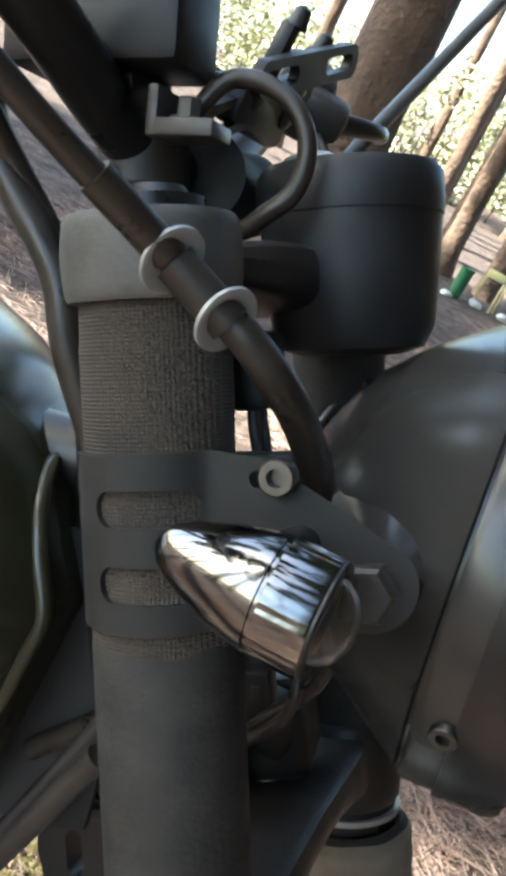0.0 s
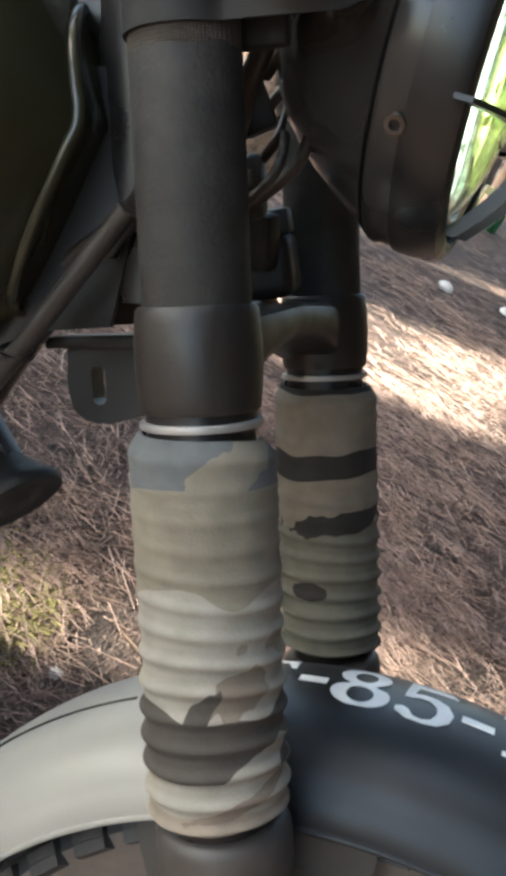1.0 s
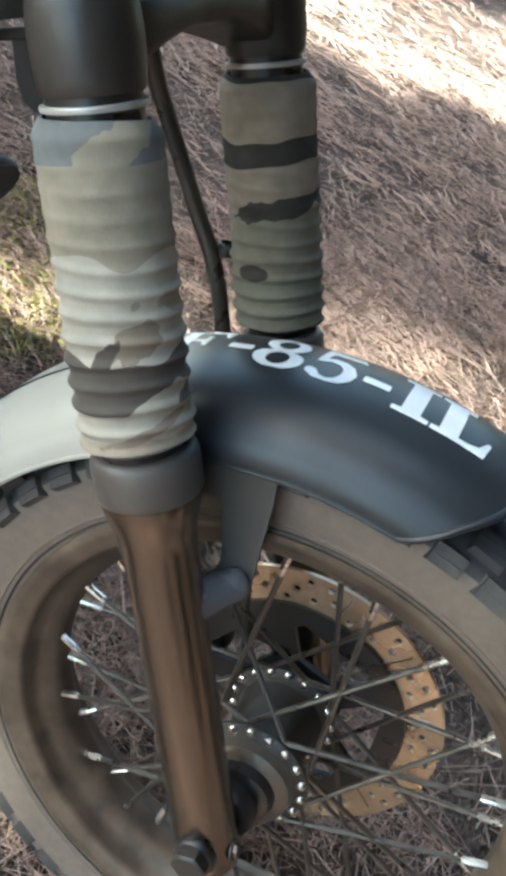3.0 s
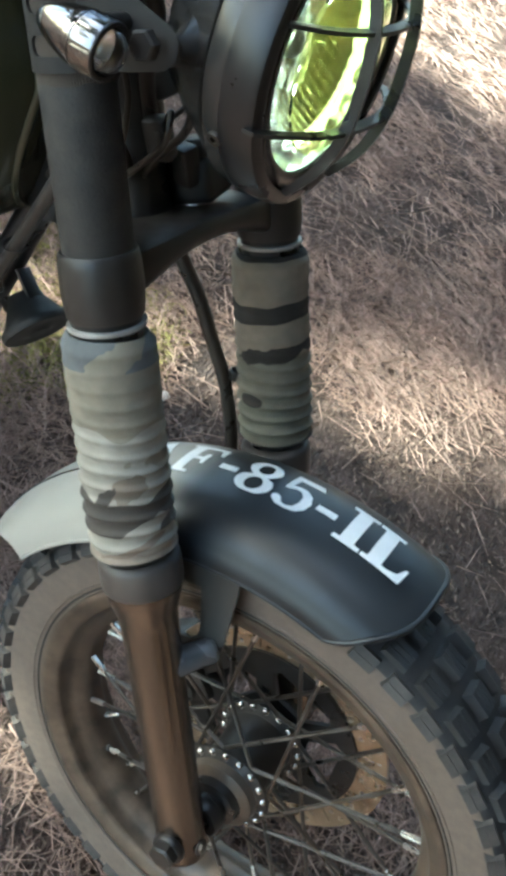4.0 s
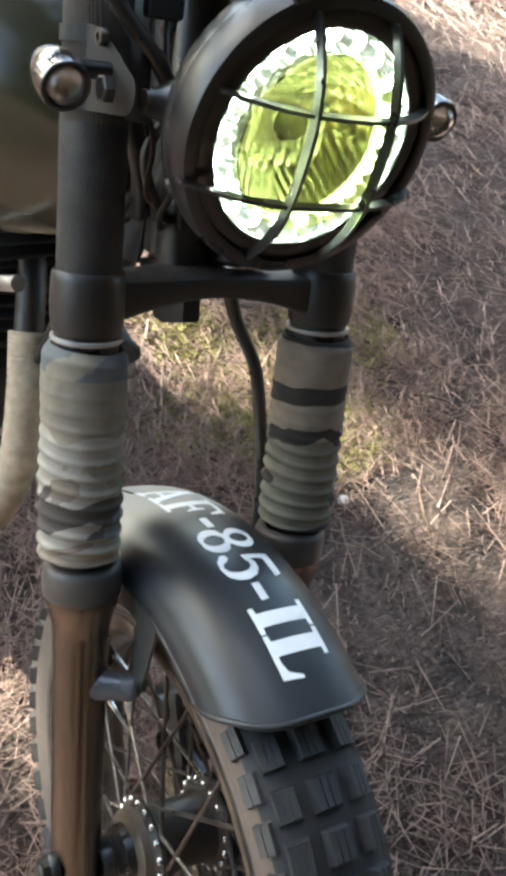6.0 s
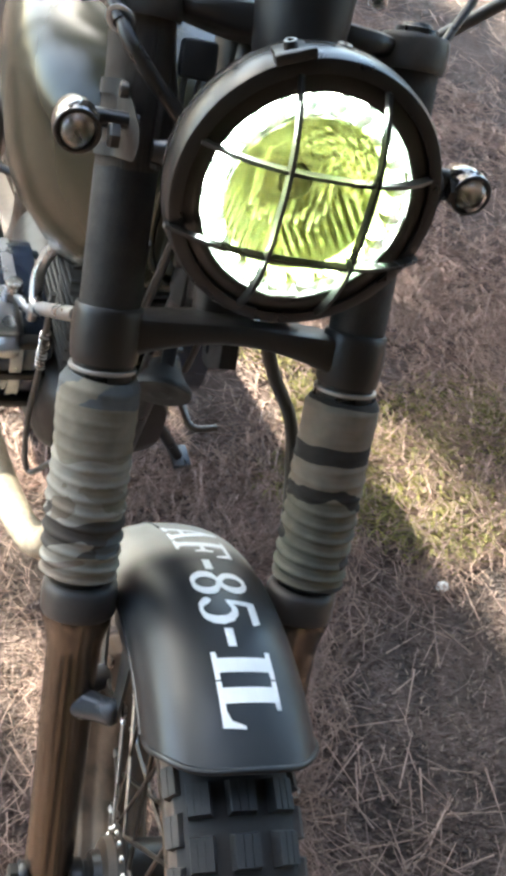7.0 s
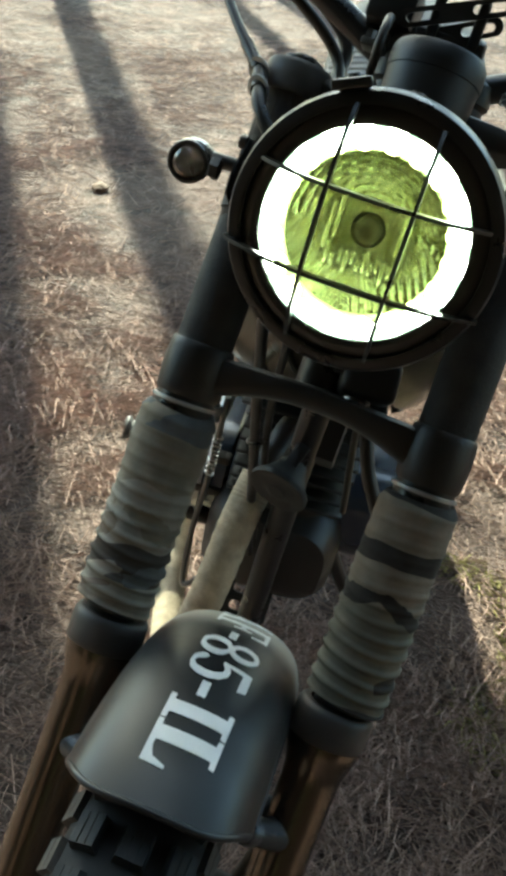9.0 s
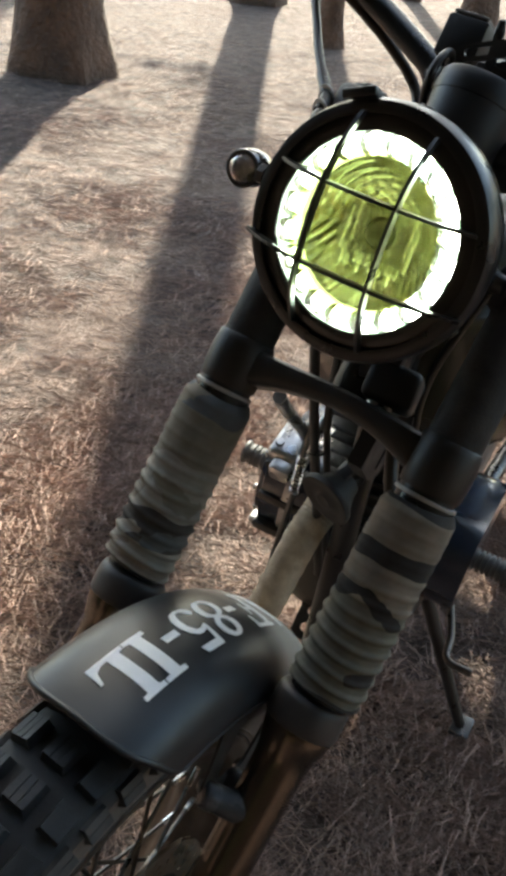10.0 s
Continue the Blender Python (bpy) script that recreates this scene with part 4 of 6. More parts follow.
outer = part("lamp_outer_lens", lathe([(0.0655, 0.0068), (0.072, 0.0042), (0.0812, -0.0010), (0.0812, -0.0040), (0.072, 0.0010), (0.0655, 0.0034)], 72, "x", closed=True), M_CLEAR, lamp, "clear outer ring of the lamp glass")
outer.visible_shadow = False


def reflector():
    """The bowl behind the glass: upright flutes round the bulb, fans beside them and fine swirls above."""
    bm = bmesh.new()
    n, m = 52, 240
    rings = []
    for i in range(n + 1):
        r = 0.012 + 0.051 * i / n
        ring = []
        for j in range(m):
            a = 2 * math.pi * j / m
            y, z = r * math.cos(a), r * math.sin(a)
            x = -0.058 + 0.040 * (r / 0.063) ** 2
            q = max(abs(y), abs(z + 0.004))
            if 0.015 < q < 0.029 and z < 0.016:                # upright flutes round the bulb
                x += 0.0030 + 0.0026 * abs(math.sin(math.pi * y / 0.0048))
            elif z < -0.004:                                   # slanting flutes below and beside them
                x += 0.0012 + 0.0016 * abs(math.sin(math.pi * (abs(y) + 0.55 * z) / 0.0078))
            else:
                x += 0.0008 * abs(math.sin(a * 11 + r * 150)) + 0.0005 * abs(math.sin(r * 520))
            ring.append(bm.verts.new((x, y, z)))
        rings.append(ring)
    for a, b in zip(rings, rings[1:]):
        for j in range(m):
            bm.faces.new((a[j], a[(j + 1) % m], b[(j + 1) % m], b[j]))
    return bm


part("lamp_reflector", reflector(), M_REFL, lamp, "fluted bright reflector")
part("light_guide_wall", lathe([(0.0632, -0.0205), (0.0630, -0.0100)], 80, "x"), M_SPILL, lamp, "inner wall of the LED ring, glowing in place of LED spill")


def flute(length):
    """A half-round bright rib that stands upright in the bowl, running along z."""
    return moved(lathe([(0.0, length / 2), (0.0012, length / 2 - 0.0004), (0.0021, length / 2 - 0.0016), (0.0023, 0.0), (0.0021, 0.0016 - length / 2), (0.0012, 0.0004 - length / 2), (0.0, -length / 2)], 14), pose(0, 0, 0))


LONG, SHORT = finish("flute", flute(0.0200), M_CUPMETAL), finish("flute", flute(0.0120), M_CUPMETAL)
for k in range(11):
    y = -0.0265 + 0.0053 * k
    z = -0.0265 - (0.004 if k % 2 else 0.0)
    part("flute", SHORT if k % 3 else LONG, None, lamp, "bright upright rib of the reflector" if k == 0 else "", pose(-0.0560 + 0.040 * (y * y + z * z) / 0.063 ** 2 + 0.0060, y, z))
for side in (-1, 1):
    for y, z in ((0.0262, -0.0060), (0.0262, 0.0130), (0.0315, -0.0150), (0.0315, 0.0040)):
        part("flute", LONG, None, lamp, "", pose(-0.0560 + 0.040 * (y * y + z * z) / 0.063 ** 2 + 0.0060, side * y, z))
bulb = part("lamp_bulb", lathe([(0.0, -0.024), (0.006, -0.025), (0.0100, -0.029), (0.0112, -0.036), (0.0105, -0.058)], 32, "x"), M_GREY, lamp, "grey shielded bulb")
part("bulb_ring", lathe([(0.0128, -0.040), (0.0142, -0.0375), (0.0156, -0.040), (0.0150, -0.056), (0.0128, -0.056)], 40, "x", closed=True), M_CUPMETAL, bulb, "bright ring round the bulb")


def led_cup():
    """A small bright bowl, open ahead along x."""
    rows = [(0.0030, 0.0)] + [(r, r * r / 0.0086) for r in (0.0040, 0.0052, 0.0064, 0.0076, 0.0086, 0.0095, 0.0102)] + [(0.0108, 0.0122), (0.0113, 0.0116)]
    return lathe(rows, 28, "x")


LEDS = 20
LED = finish("led", lathe([(0.0, 0.0052), (0.0020, 0.0048), (0.0034, 0.0036), (0.0040, 0.0018), (0.0040, 0.0)], 16, "x"), M_LED)
CUP = finish("led_cup", led_cup(), M_CUPMETAL)
part("led_trough", lathe([(0.0632, -0.0150), (0.0640, -0.0200), (0.0812, -0.0200), (0.0812, -0.0050)], 80, "x"), M_GUIDE, lamp, "trough behind the LEDs, glowing faintly in place of LED spill")
for k in range(LEDS):
    turn = pose(0, 0, 0, 360.0 * k / LEDS, 0, 0)
    cell = part("led_cup", CUP, None, lamp, "bright bowl round an LED", turn @ pose(-0.0188, 0, 0.0726))
    part("led", LED, None, cell, "lit white daylight LED", pose(0.0002, 0, 0))


def cage_bar(off, upright):
    """A flat strip of the guard, set on edge and bowed out in front of the glass."""
    bm = bmesh.new()
    half = math.sqrt(0.0965 ** 2 - off ** 2) + (0.013 if off < 0 and not upright else 0.0)
    n = 28
    rings = []
    for k in range(n + 1):
        s = -1 + 2 * k / n
        x = 0.0005 + 0.0345 * (1 - abs(s) ** 2.6) + (0.0035 if upright else 0.0)
        t = half * s
        sec = [(x - 0.0045, -0.0014), (x + 0.0045, -0.0014), (x + 0.0045, 0.0014), (x - 0.0045, 0.0014)]
        rings.append([bm.verts.new((a, off + b, t) if upright else (a, t, off + b)) for a, b in sec])
    for a, b in zip(rings, rings[1:]):
        for j in range(4):
            bm.faces.new((a[j], a[(j + 1) % 4], b[(j + 1) % 4], b[j]))
    bm.faces.new(rings[0])
    bm.faces.new(rings[-1][::-1])
    return bm


for off in (-0.033, 0.033):
    part("cage_bar", cage_bar(off, True), M_BLACK, lamp, "black strip of the lamp guard", smooth=False)
    part("cage_bar", cage_bar(off, False), M_BLACK, lamp, "black strip of the lamp guard", smooth=False)
part("cage_ring", lathe([(0.1030, -0.024), (0.1070, -0.024), (0.1076, -0.020), (0.1072, -0.004), (0.1050, 0.0015), (0.0985, 0.0040), (0.0950, 0.0035), (0.0950, 0.0008), (0.1010, -0.0012), (0.1042, -0.0080)], 96, "x", closed=True), M_BLACK, lamp, "black clamp ring of the lamp guard")
part("cage_tab", joined(box(0.030, 0.024, 0.005, 0.002, (0, 0, 0.1085)), moved(socket_bolt(0.005, 0.006), pose(0, 0, 0.111)), box(0.008, 0.030, 0.008, 0.002, (0.012, 0, 0.110))), M_BLACK, lamp, "", pose(-0.006, 0, 0, 22, 0, 0))
for a in (118, 242, -2):
    part("rim_screw", moved(socket_bolt(0.0055, 0.005), pose(-0.027, 0, 0, a, 0, 0) @ pose(0, 0, 0.1035)), M_SPOKE, lamp)
for side in (-1, 1):
    part("lamp_mount_cup", moved(lathe([(0.036, 0.064), (0.026, 0.075), (0.018, 0.086), (0.0125, 0.096), (0.0098, 0.104), (0.0090, 0.110), (0, 0.1105)], 40), pose(-0.062, 0, -0.004, -90 * side, 0, 0)), M_SHELL, lamp)

# ---- lamp brackets and indicators ----
for side in (-1, 1):
    R = 0.0287

    def wrap(x, y, h, side=side, R=R):
        """Rolls the strip round the fork cover and runs it straight ahead from there."""
        turn = x / R
        if turn < math.pi * 0.30:
            a = turn
            rr = R + h
            px, py = rr * math.sin(a), -rr * math.cos(a)
        else:
            a = math.pi * 0.30
            d = x - a * R
            px = (R + h) * math.sin(a) + d * math.cos(a * 0.12)
            py = -(R + h) * math.cos(a) + d * math.sin(a * 0.12)
        return Vector((px, -side * py, y))
    out = [(-0.078, 0.7372), (0.018, 0.7372), (0.030, 0.7380), (0.064, 0.7380), *[(0.0800 + 0.0155 * math.cos(radians(k)), 0.7535 + 0.0155 * math.sin(radians(k))) for k in range(-85, 50, 15)], (0.072, 0.7780), (0.046, 0.7950), (0.030, 0.7975), (-0.078, 0.7955)]
    slots = [rounded(-0.0125, 0.7728, 0.026, 0.7852, 0.0061), rounded(-0.0125, 0.7474, 0.026, 0.7600, 0.0061), circle(0.0445, 0.7880, 0.003, 10)]
    br = plate(out, slots, 0.0022, [k * 0.004 for k in range(-19, 10)], wrap)
    bracket = part("lamp_bracket", br, M_RUBBER, bike, "black clamp bracket with two slots round the fork tube", FORK @ pose(*LEG[side], 0))
    part("bracket_screw", moved(socket_bolt(0.0062, 0.006), pose(0.0425, LEG[side][1] + side * 0.0145, 0.789, -90 * side, 0, 0)), M_SPOKE, bike, "socket-head screw", FORK)
    part("lamp_bolt", moved(hex_bolt(0.0098, 0.008, False), pose(0.0720, LEG[side][1] + side * 0.0222, 0.7550, -90 * side, 0, 0)), M_CAST, bike, "large hexagon bolt holding the lamp", FORK)
    part("bracket_tail", box(0.03, 0.010, 0.060, 0.002), M_RUBBER, bike, "", FORK @ pose(0.024, LEG[side][1] - side * 0.020, 0.763))
    # bullet indicator
    body = [(0.0, -0.0520), (0.0035, -0.0512), (0.0075, -0.0475), (0.0105, -0.0420), (0.0140, -0.0330), (0.0168, -0.0240), (0.0186, -0.0160), (0.0194, -0.0100), (0.0194, -0.0092), (0.0186, -0.0088), (0.0186, -0.0076), (0.0196, -0.0072), (0.0197, 0.0095), (0.0190, 0.0110), (0.0178, 0.0112), (0.0172, 0.0060)]
    IND = FORK @ pose(0.0570 if side < 0 else 0.070, side * 0.165, 0.7575, 0, 23 if side < 0 else 20, 0)
    body = [(r * 0.93, x * 0.86) for r, x in body]
    shell = lathe(body, 144, "x")
    for v in shell.verts:
        # shallow flutes round the collar
        if -0.0062 < v.co.x < 0.0080:
            k = 1 + 0.018 * math.cos(30 * math.atan2(v.co.z, v.co.y))
            v.co.y *= k
            v.co.z *= k
    ind = part("indicator", shell, M_CHROME, bike, "chrome bullet indicator, unlit", IND)
    glass_rows = [(0.0, 0.0225), (0.005, 0.0221), (0.0095, 0.0206), (0.0135, 0.0178), (0.0160, 0.0140), (0.0172, 0.0090), (0.0172, 0.0060), (0.0160, 0.0060), (0.0158, 0.0092), (0.0145, 0.0135), (0.0120, 0.0168), (0.0085, 0.0190), (0.0045, 0.0204), (0.0, 0.0208)]
    glass_rows = [(r * 0.80, x * 0.86) for r, x in glass_rows]
    part("indicator_bezel", lathe([(0.0178, 0.0085), (0.0180, 0.0098), (0.0174, 0.0106), (0.0160, 0.0108), (0.0146, 0.0104), (0.0141, 0.0080), (0.0139, 0.0020)], 48, "x"), M_BLACK, ind, "black ring round the indicator glass")
    part("indicator_lens", lathe(glass_rows, 40, "x"), M_CLEAR, ind, "clear glass indicator lens").visible_shadow = False
    part("indicator_reflector", lathe([(0.0, -0.006), (0.005, -0.005), (0.0100, -0.001), (0.0138, 0.0035)], 12, "x"), M_BRIGHT, ind)
    part("indicator_stem", tube([(-0.018, 0, 0), (-0.014, -side * 0.026, 0.004), (-0.010, -side * 0.048, 0.006)], [0.009, 0.0065, 0.006], 16), M_BLACK, ind)

# ---- speedometer, handlebar, cables ----
speedo = part("speedometer", lathe([(0, 0.826), (0.020, 0.826), (0.030, 0.829), (0.0345, 0.838), (0.0372, 0.865), (0.0385, 0.886), (0.0392, 0.8865), (0.0398, 0.893), (0.0392, 0.904), (0.0372, 0.9075), (0.0355, 0.9075), (0.0345, 0.905)], 64), M_PLASTIC, bike, "black cup-shaped speedometer", FORK @ pose(0.037, 0.004, 0) @ Matrix.Diagonal((1.05, 1.05, 1, 1)))
part("speedometer_glass", lathe([(0.0, 0.9085), (0.018, 0.9080), (0.0345, 0.9055)], 48), M_PLASTIC, speedo, "dark glass face")
part("speedometer_cap", lathe([(0, 0.9135), (0.008, 0.913), (0.012, 0.911), (0.0135, 0.9075)], 24), M_CLIP, speedo, "small pale cap", pose(-0.012, -0.014, 0))

bar_r = [(-0.510, 0.0, 0.752), (-0.516, -0.030, 0.753), (-0.527, -0.058, 0.761), (-0.541, -0.105, 0.781), (-0.560, -0.175, 0.808), (-0.575, -0.235, 0.826), (-0.600, -0.300, 0.835), (-0.640, -0.370, 0.836)]
bar = part("handlebar", joined(tube(bar_r, 0.0128, 20), tube([(x, -y, z) for x, y, z in bar_r], 0.0128, 20)), M_BLACK, bike, "black tubular handlebar", BODY)
for side in (-1, 1):
    part("handle_grip", tube([(-0.590, side * 0.283, 0.8335), (-0.612, side * 0.318, 0.8355), (-0.642, side * 0.372, 0.836)], 0.0168, 20), M_RUBBER, bar, "black rubber grip")
    part("bar_riser", moved(lathe([(0.013, 0), (0.016, 0.004), (0.016, 0.030), (0.020, 0.034), (0.020, 0.052), (0.016, 0.056), (0, 0.056)], 28), pose(-0.497, side * 0.036, 0.712, 0, -30, 0)), M_CAST, bar)
    part("switch_box", moved(box(0.044, 0.052, 0.048, 0.010), pose(-0.577, side * 0.242, 0.828, 20, 0, side * 25)), M_PLASTIC, bar, "black switch housing")
    part("lever_perch", moved(box(0.046, 0.034, 0.026, 0.007), pose(-0.552, side * 0.215, 0.822, 18, 0, side * 22)), M_CAST, bar)
    part("hand_lever", tube([(-0.535, side * 0.220, 0.822), (-0.520, side * 0.265, 0.832), (-0.535, side * 0.320, 0.834), (-0.575, side * 0.390, 0.832)], [0.0075, 0.0062, 0.0058, 0.0068], 12), M_BLACK, bar)
part("mirror_stem", tube([(-0.528, 0.165, 0.706), (-0.530, 0.235, 0.772), (-0.533, 0.300, 0.836), (-0.536, 0.460, 0.992)], 0.0062, 12), M_GREY, bar, "grey mirror stem rising from the bar")
part("clamp_block", joined(box(0.026, 0.022, 0.007, 0.0015, (0, 0, 0.002)), box(0.005, 0.022, 0.020, 0.0015, (-0.013, 0, 0.008)), moved(hex_bolt(0.005, 0.009), pose(-0.002, 0, 0.006))), M_GREY, bar, "grey bar clamp with a bolt", pose(-0.493, -0.060, 0.770, 0, -24, 0))
part("bar_pad", tube([(-0.500, -0.020, 0.757), (-0.500, 0.010, 0.754), (-0.500, 0.040, 0.757)], 0.021, 24), M_RUBBER, bar)

holder = part("phone_holder", box(0.078, 0.044, 0.042, 0.005, (0, 0, -0.005)), M_PLASTIC, bike, "black phone holder with a slotted cross bar", BODY @ pose(-0.550, -0.056, 0.799, 0, -25, 0))
part("holder_panel", box(0.074, 0.036, 0.004, 0.0015), M_GREY, holder, "grey face plate", pose(0, 0, 0.0178))
part("holder_clamp", joined(box(0.026, 0.034, 0.030, 0.006, (0.004, 0.012, -0.028)), moved(lathe([(0, 0.014), (0.012, 0.014), (0.013, 0.011), (0.013, -0.011)], 24, "y"), pose(0.006, -0.006, -0.034))), M_PLASTIC, holder)
cross = [rounded(-0.0078, -0.050, 0.0078, 0.050, 0.0074), [rounded(-0.0038, -0.043, 0.0038, -0.014, 0.0036), rounded(-0.0038, 0.014, 0.0038, 0.043, 0.0036)]]
FACE = pose(0.550, 0.054, -0.805)
LEVEL = pose(0, 0, 0, 0, 25, 0)
for x, y, z, turn in ((-0.484, 0.004, 0.826, 22), (-0.496, 0.000, 0.803, 26)):
    part("slotted_bar", moved(plate(*cross, 0.005), pose(0, 0, 0, 0, 78, 0)), M_PLASTIC, holder, "black cross bar with two long slots", LEVEL @ FACE @ pose(x, y, z, turn, 0, 0))
for y in (-0.012, 0.026):
    finger = joined(box(0.008, 0.010, 0.040, 0.003, (-0.496, y, 0.818)), moved(lathe([(0, 0.010), (0.0035, 0.008), (0.005, 0.0)], 14), pose(-0.494, y, 0.836)), box(0.034, 0.010, 0.008, 0.002, (-0.510, y, 0.803)))
    part("holder_finger", finger, M_PLASTIC, holder, "", LEVEL @ FACE)
part("holder_foot", box(0.022, 0.064, 0.018, 0.005), M_PLASTIC, holder, "", LEVEL @ FACE @ pose(-0.505, 0.006, 0.797))

LOOP = [(-0.500, -0.055, 0.775), (-0.492, -0.052, 0.797), (-0.470, -0.050, 0.801), (-0.453, -0.050, 0.790), (-0.448, -0.050, 0.772), (-0.455, -0.050, 0.756), (-0.47, -0.04, 0.735)]
part("wiring_plug", box(0.016, 0.030, 0.030, 0.004), M_PLASTIC, bike, "black wiring plug behind the fork tube", FORK @ pose(0.016, -0.070, 0.822))
for y in (-0.078, -0.066):
    part("lamp_wire", tube([(0.016, y, 0.812), (0.018, y - 0.002, 0.795), (0.022, y, 0.772), (0.034, y + 0.01, 0.755)], 0.0022, 8), M_HOSE, bike, "thin black lamp wire", FORK)
for k, (p, turn) in enumerate((((-0.362, -0.028, 0.572), (12, -30, 8)), ((-0.384, -0.022, 0.612), (-8, -50, 20)), ((-0.352, 0.012, 0.545), (20, -20, -15)))):
    plug = part("wiring_plug", box(0.020, 0.016, 0.034, 0.003), M_PLASTIC, bike, "black wiring plug behind the lamp", BODY @ pose(*p, *turn))
    part("plug_latch", box(0.006, 0.018, 0.010, 0.0015, (0.004, 0, 0.006)), M_PLASTIC, plug)
part("wiring_box", joined(box(0.050, 0.052, 0.040, 0.008, (0, 0, 0), 3), box(0.030, 0.022, 0.016, 0.003, (0.012, -0.010, 0.026))), M_PLASTIC, bike, "black wiring box on the lower yoke", FORK @ pose(-0.022, 0.040, 0.634, 4, -6, 8))
CABLES = [
    ("wiring_loom", [(-0.384, -0.022, 0.628), (-0.372, -0.040, 0.650), (-0.352, -0.044, 0.640), (-0.340, -0.036, 0.600), (-0.356, -0.030, 0.560), (-0.372, -0.010, 0.520)], 0.0034, "black wires looped behind the lamp"),
    ("wiring_loom", [(-0.362, -0.028, 0.588), (-0.350, -0.050, 0.606), (-0.344, -0.054, 0.584), (-0.362, -0.046, 0.548), (-0.390, -0.020, 0.505)], 0.0028, "black wires looped behind the lamp"),
    ("front_brake_hose", [(-0.572, -0.262, 0.812), (-0.530, -0.225, 0.786), (-0.484, -0.186, 0.759), (-0.438, -0.143, 0.735), (-0.404, -0.131, 0.722), (-0.383, -0.108, 0.702), (-0.374, -0.078, 0.674), (-0.380, -0.05, 0.62), (-0.380, 0.0, 0.55)], (0.0044, 0.0044, 0.0046, 0.0052, 0.0064, 0.0064, 0.0064, 0.006, 0.006), "dark hose running from the handlebar past the fork"),
    ("throttle_cable", [(-0.560, -0.235, 0.820), (-0.560, -0.150, 0.775), (-0.548, -0.098, 0.738), (-0.508, -0.084, 0.705), (-0.470, -0.078, 0.665), (-0.430, -0.066, 0.615), (-0.405, -0.045, 0.55), (-0.44, -0.03, 0.48)], 0.0056, "black control cable"),
    ("bar_cable_loop", LOOP, 0.0040, "black cable looped over the bar clamp"),
    ("throttle_cable", [(-0.590, -0.170, 0.800), (-0.568, -0.100, 0.755), (-0.545, -0.092, 0.728), (-0.505, -0.090, 0.702), (-0.484, -0.088, 0.675), (-0.440, -0.075, 0.625), (-0.405, -0.055, 0.565), (-0.42, -0.03, 0.50)], 0.0072, "black control cable"),
    ("clutch_cable", [(-0.560, 0.225, 0.822), (-0.480, 0.165, 0.765), (-0.420, 0.110, 0.70), (-0.430, 0.070, 0.60), (-0.46, 0.04, 0.45), (-0.56, 0.06, 0.20)], 0.0042, "black clutch cable"),
    ("speedometer_cable", [(-0.392, 0.006, 0.715), (-0.385, 0.030, 0.66), (-0.405, 0.045, 0.59), (-0.43, 0.03, 0.53)], 0.0036, "black speedometer cable"),
    ("wiring_loom", [(-0.420, -0.020, 0.63), (-0.400, -0.055, 0.585), (-0.375, -0.040, 0.545), (-0.40, 0.01, 0.51), (-0.44, 0.02, 0.55)], 0.0048, "taped wiring behind the lamp"),
    ("wiring_loom", [(-0.400, -0.075, 0.640), (-0.382, -0.062, 0.605), (-0.372, -0.060, 0.565), (-0.39, -0.03, 0.53)], 0.0024, "thin wires behind the lamp"),
    ("wiring_loom", [(-0.405, 0.070, 0.650), (-0.385, 0.050, 0.600), (-0.39, 0.02, 0.555), (-0.43, -0.02, 0.52)], 0.0024, "thin wires behind the lamp"),
]
for name, pts, r, label in CABLES:
    part(name, tube(pts, r, 12), M_HOSE, bike, label, BODY)
for p, q, r, m_ in (((-0.4640, -0.1673, 0.7486), (-0.4420, -0.1468, 0.7371), 0.0060, M_HOSE), ((-0.4400, -0.1437, 0.7358), (-0.4170, -0.1362, 0.7269), 0.0070, M_HOSE)):
    part("hose_sleeve" if m_ is M_HOSE else "hose_washer", tube([p, q], r, 24, curve=False), m_, bike, "" if m_ is M_HOSE else "pale metal washer on the hose", BODY)
for p in ((-0.4408, -0.1450, 0.7364), (-0.4195, -0.1369, 0.7279)):
    along = Vector((0.72, 0.36, -0.30)).normalized()
    axis = (along + Vector((0, -0.75, 0.25))).normalized()
    turn = axis.to_track_quat("Z", "Y").to_matrix().to_4x4()
    cup = lathe([(0.0062, 0.0008), (0.0106, 0.0020), (0.0116, 0.0016), (0.0116, 0.0002), (0.0104, -0.0004), (0.0062, -0.0014)], 32, closed=True)
    part("hose_washer", cup, M_CLIP, bike, "pale metal washer on the hose", BODY @ Matrix.Translation(p) @ turn)
part("cable_adjuster", joined(moved(lathe([(0, 0.012), (0.005, 0.012), (0.006, 0.009), (0.006, -0.010), (0.004, -0.012)], 10), pose(0, 0, 0)), moved(lathe([(0.009, 0.003), (0.009, -0.003)], 6), pose(0, 0, 0.004))), M_STEEL, bike, "bright knurled cable adjuster", BODY @ pose(-0.455, 0.073, 0.770, 30, 60, 0))

# ---- tank, engine and the rest behind the fork ----


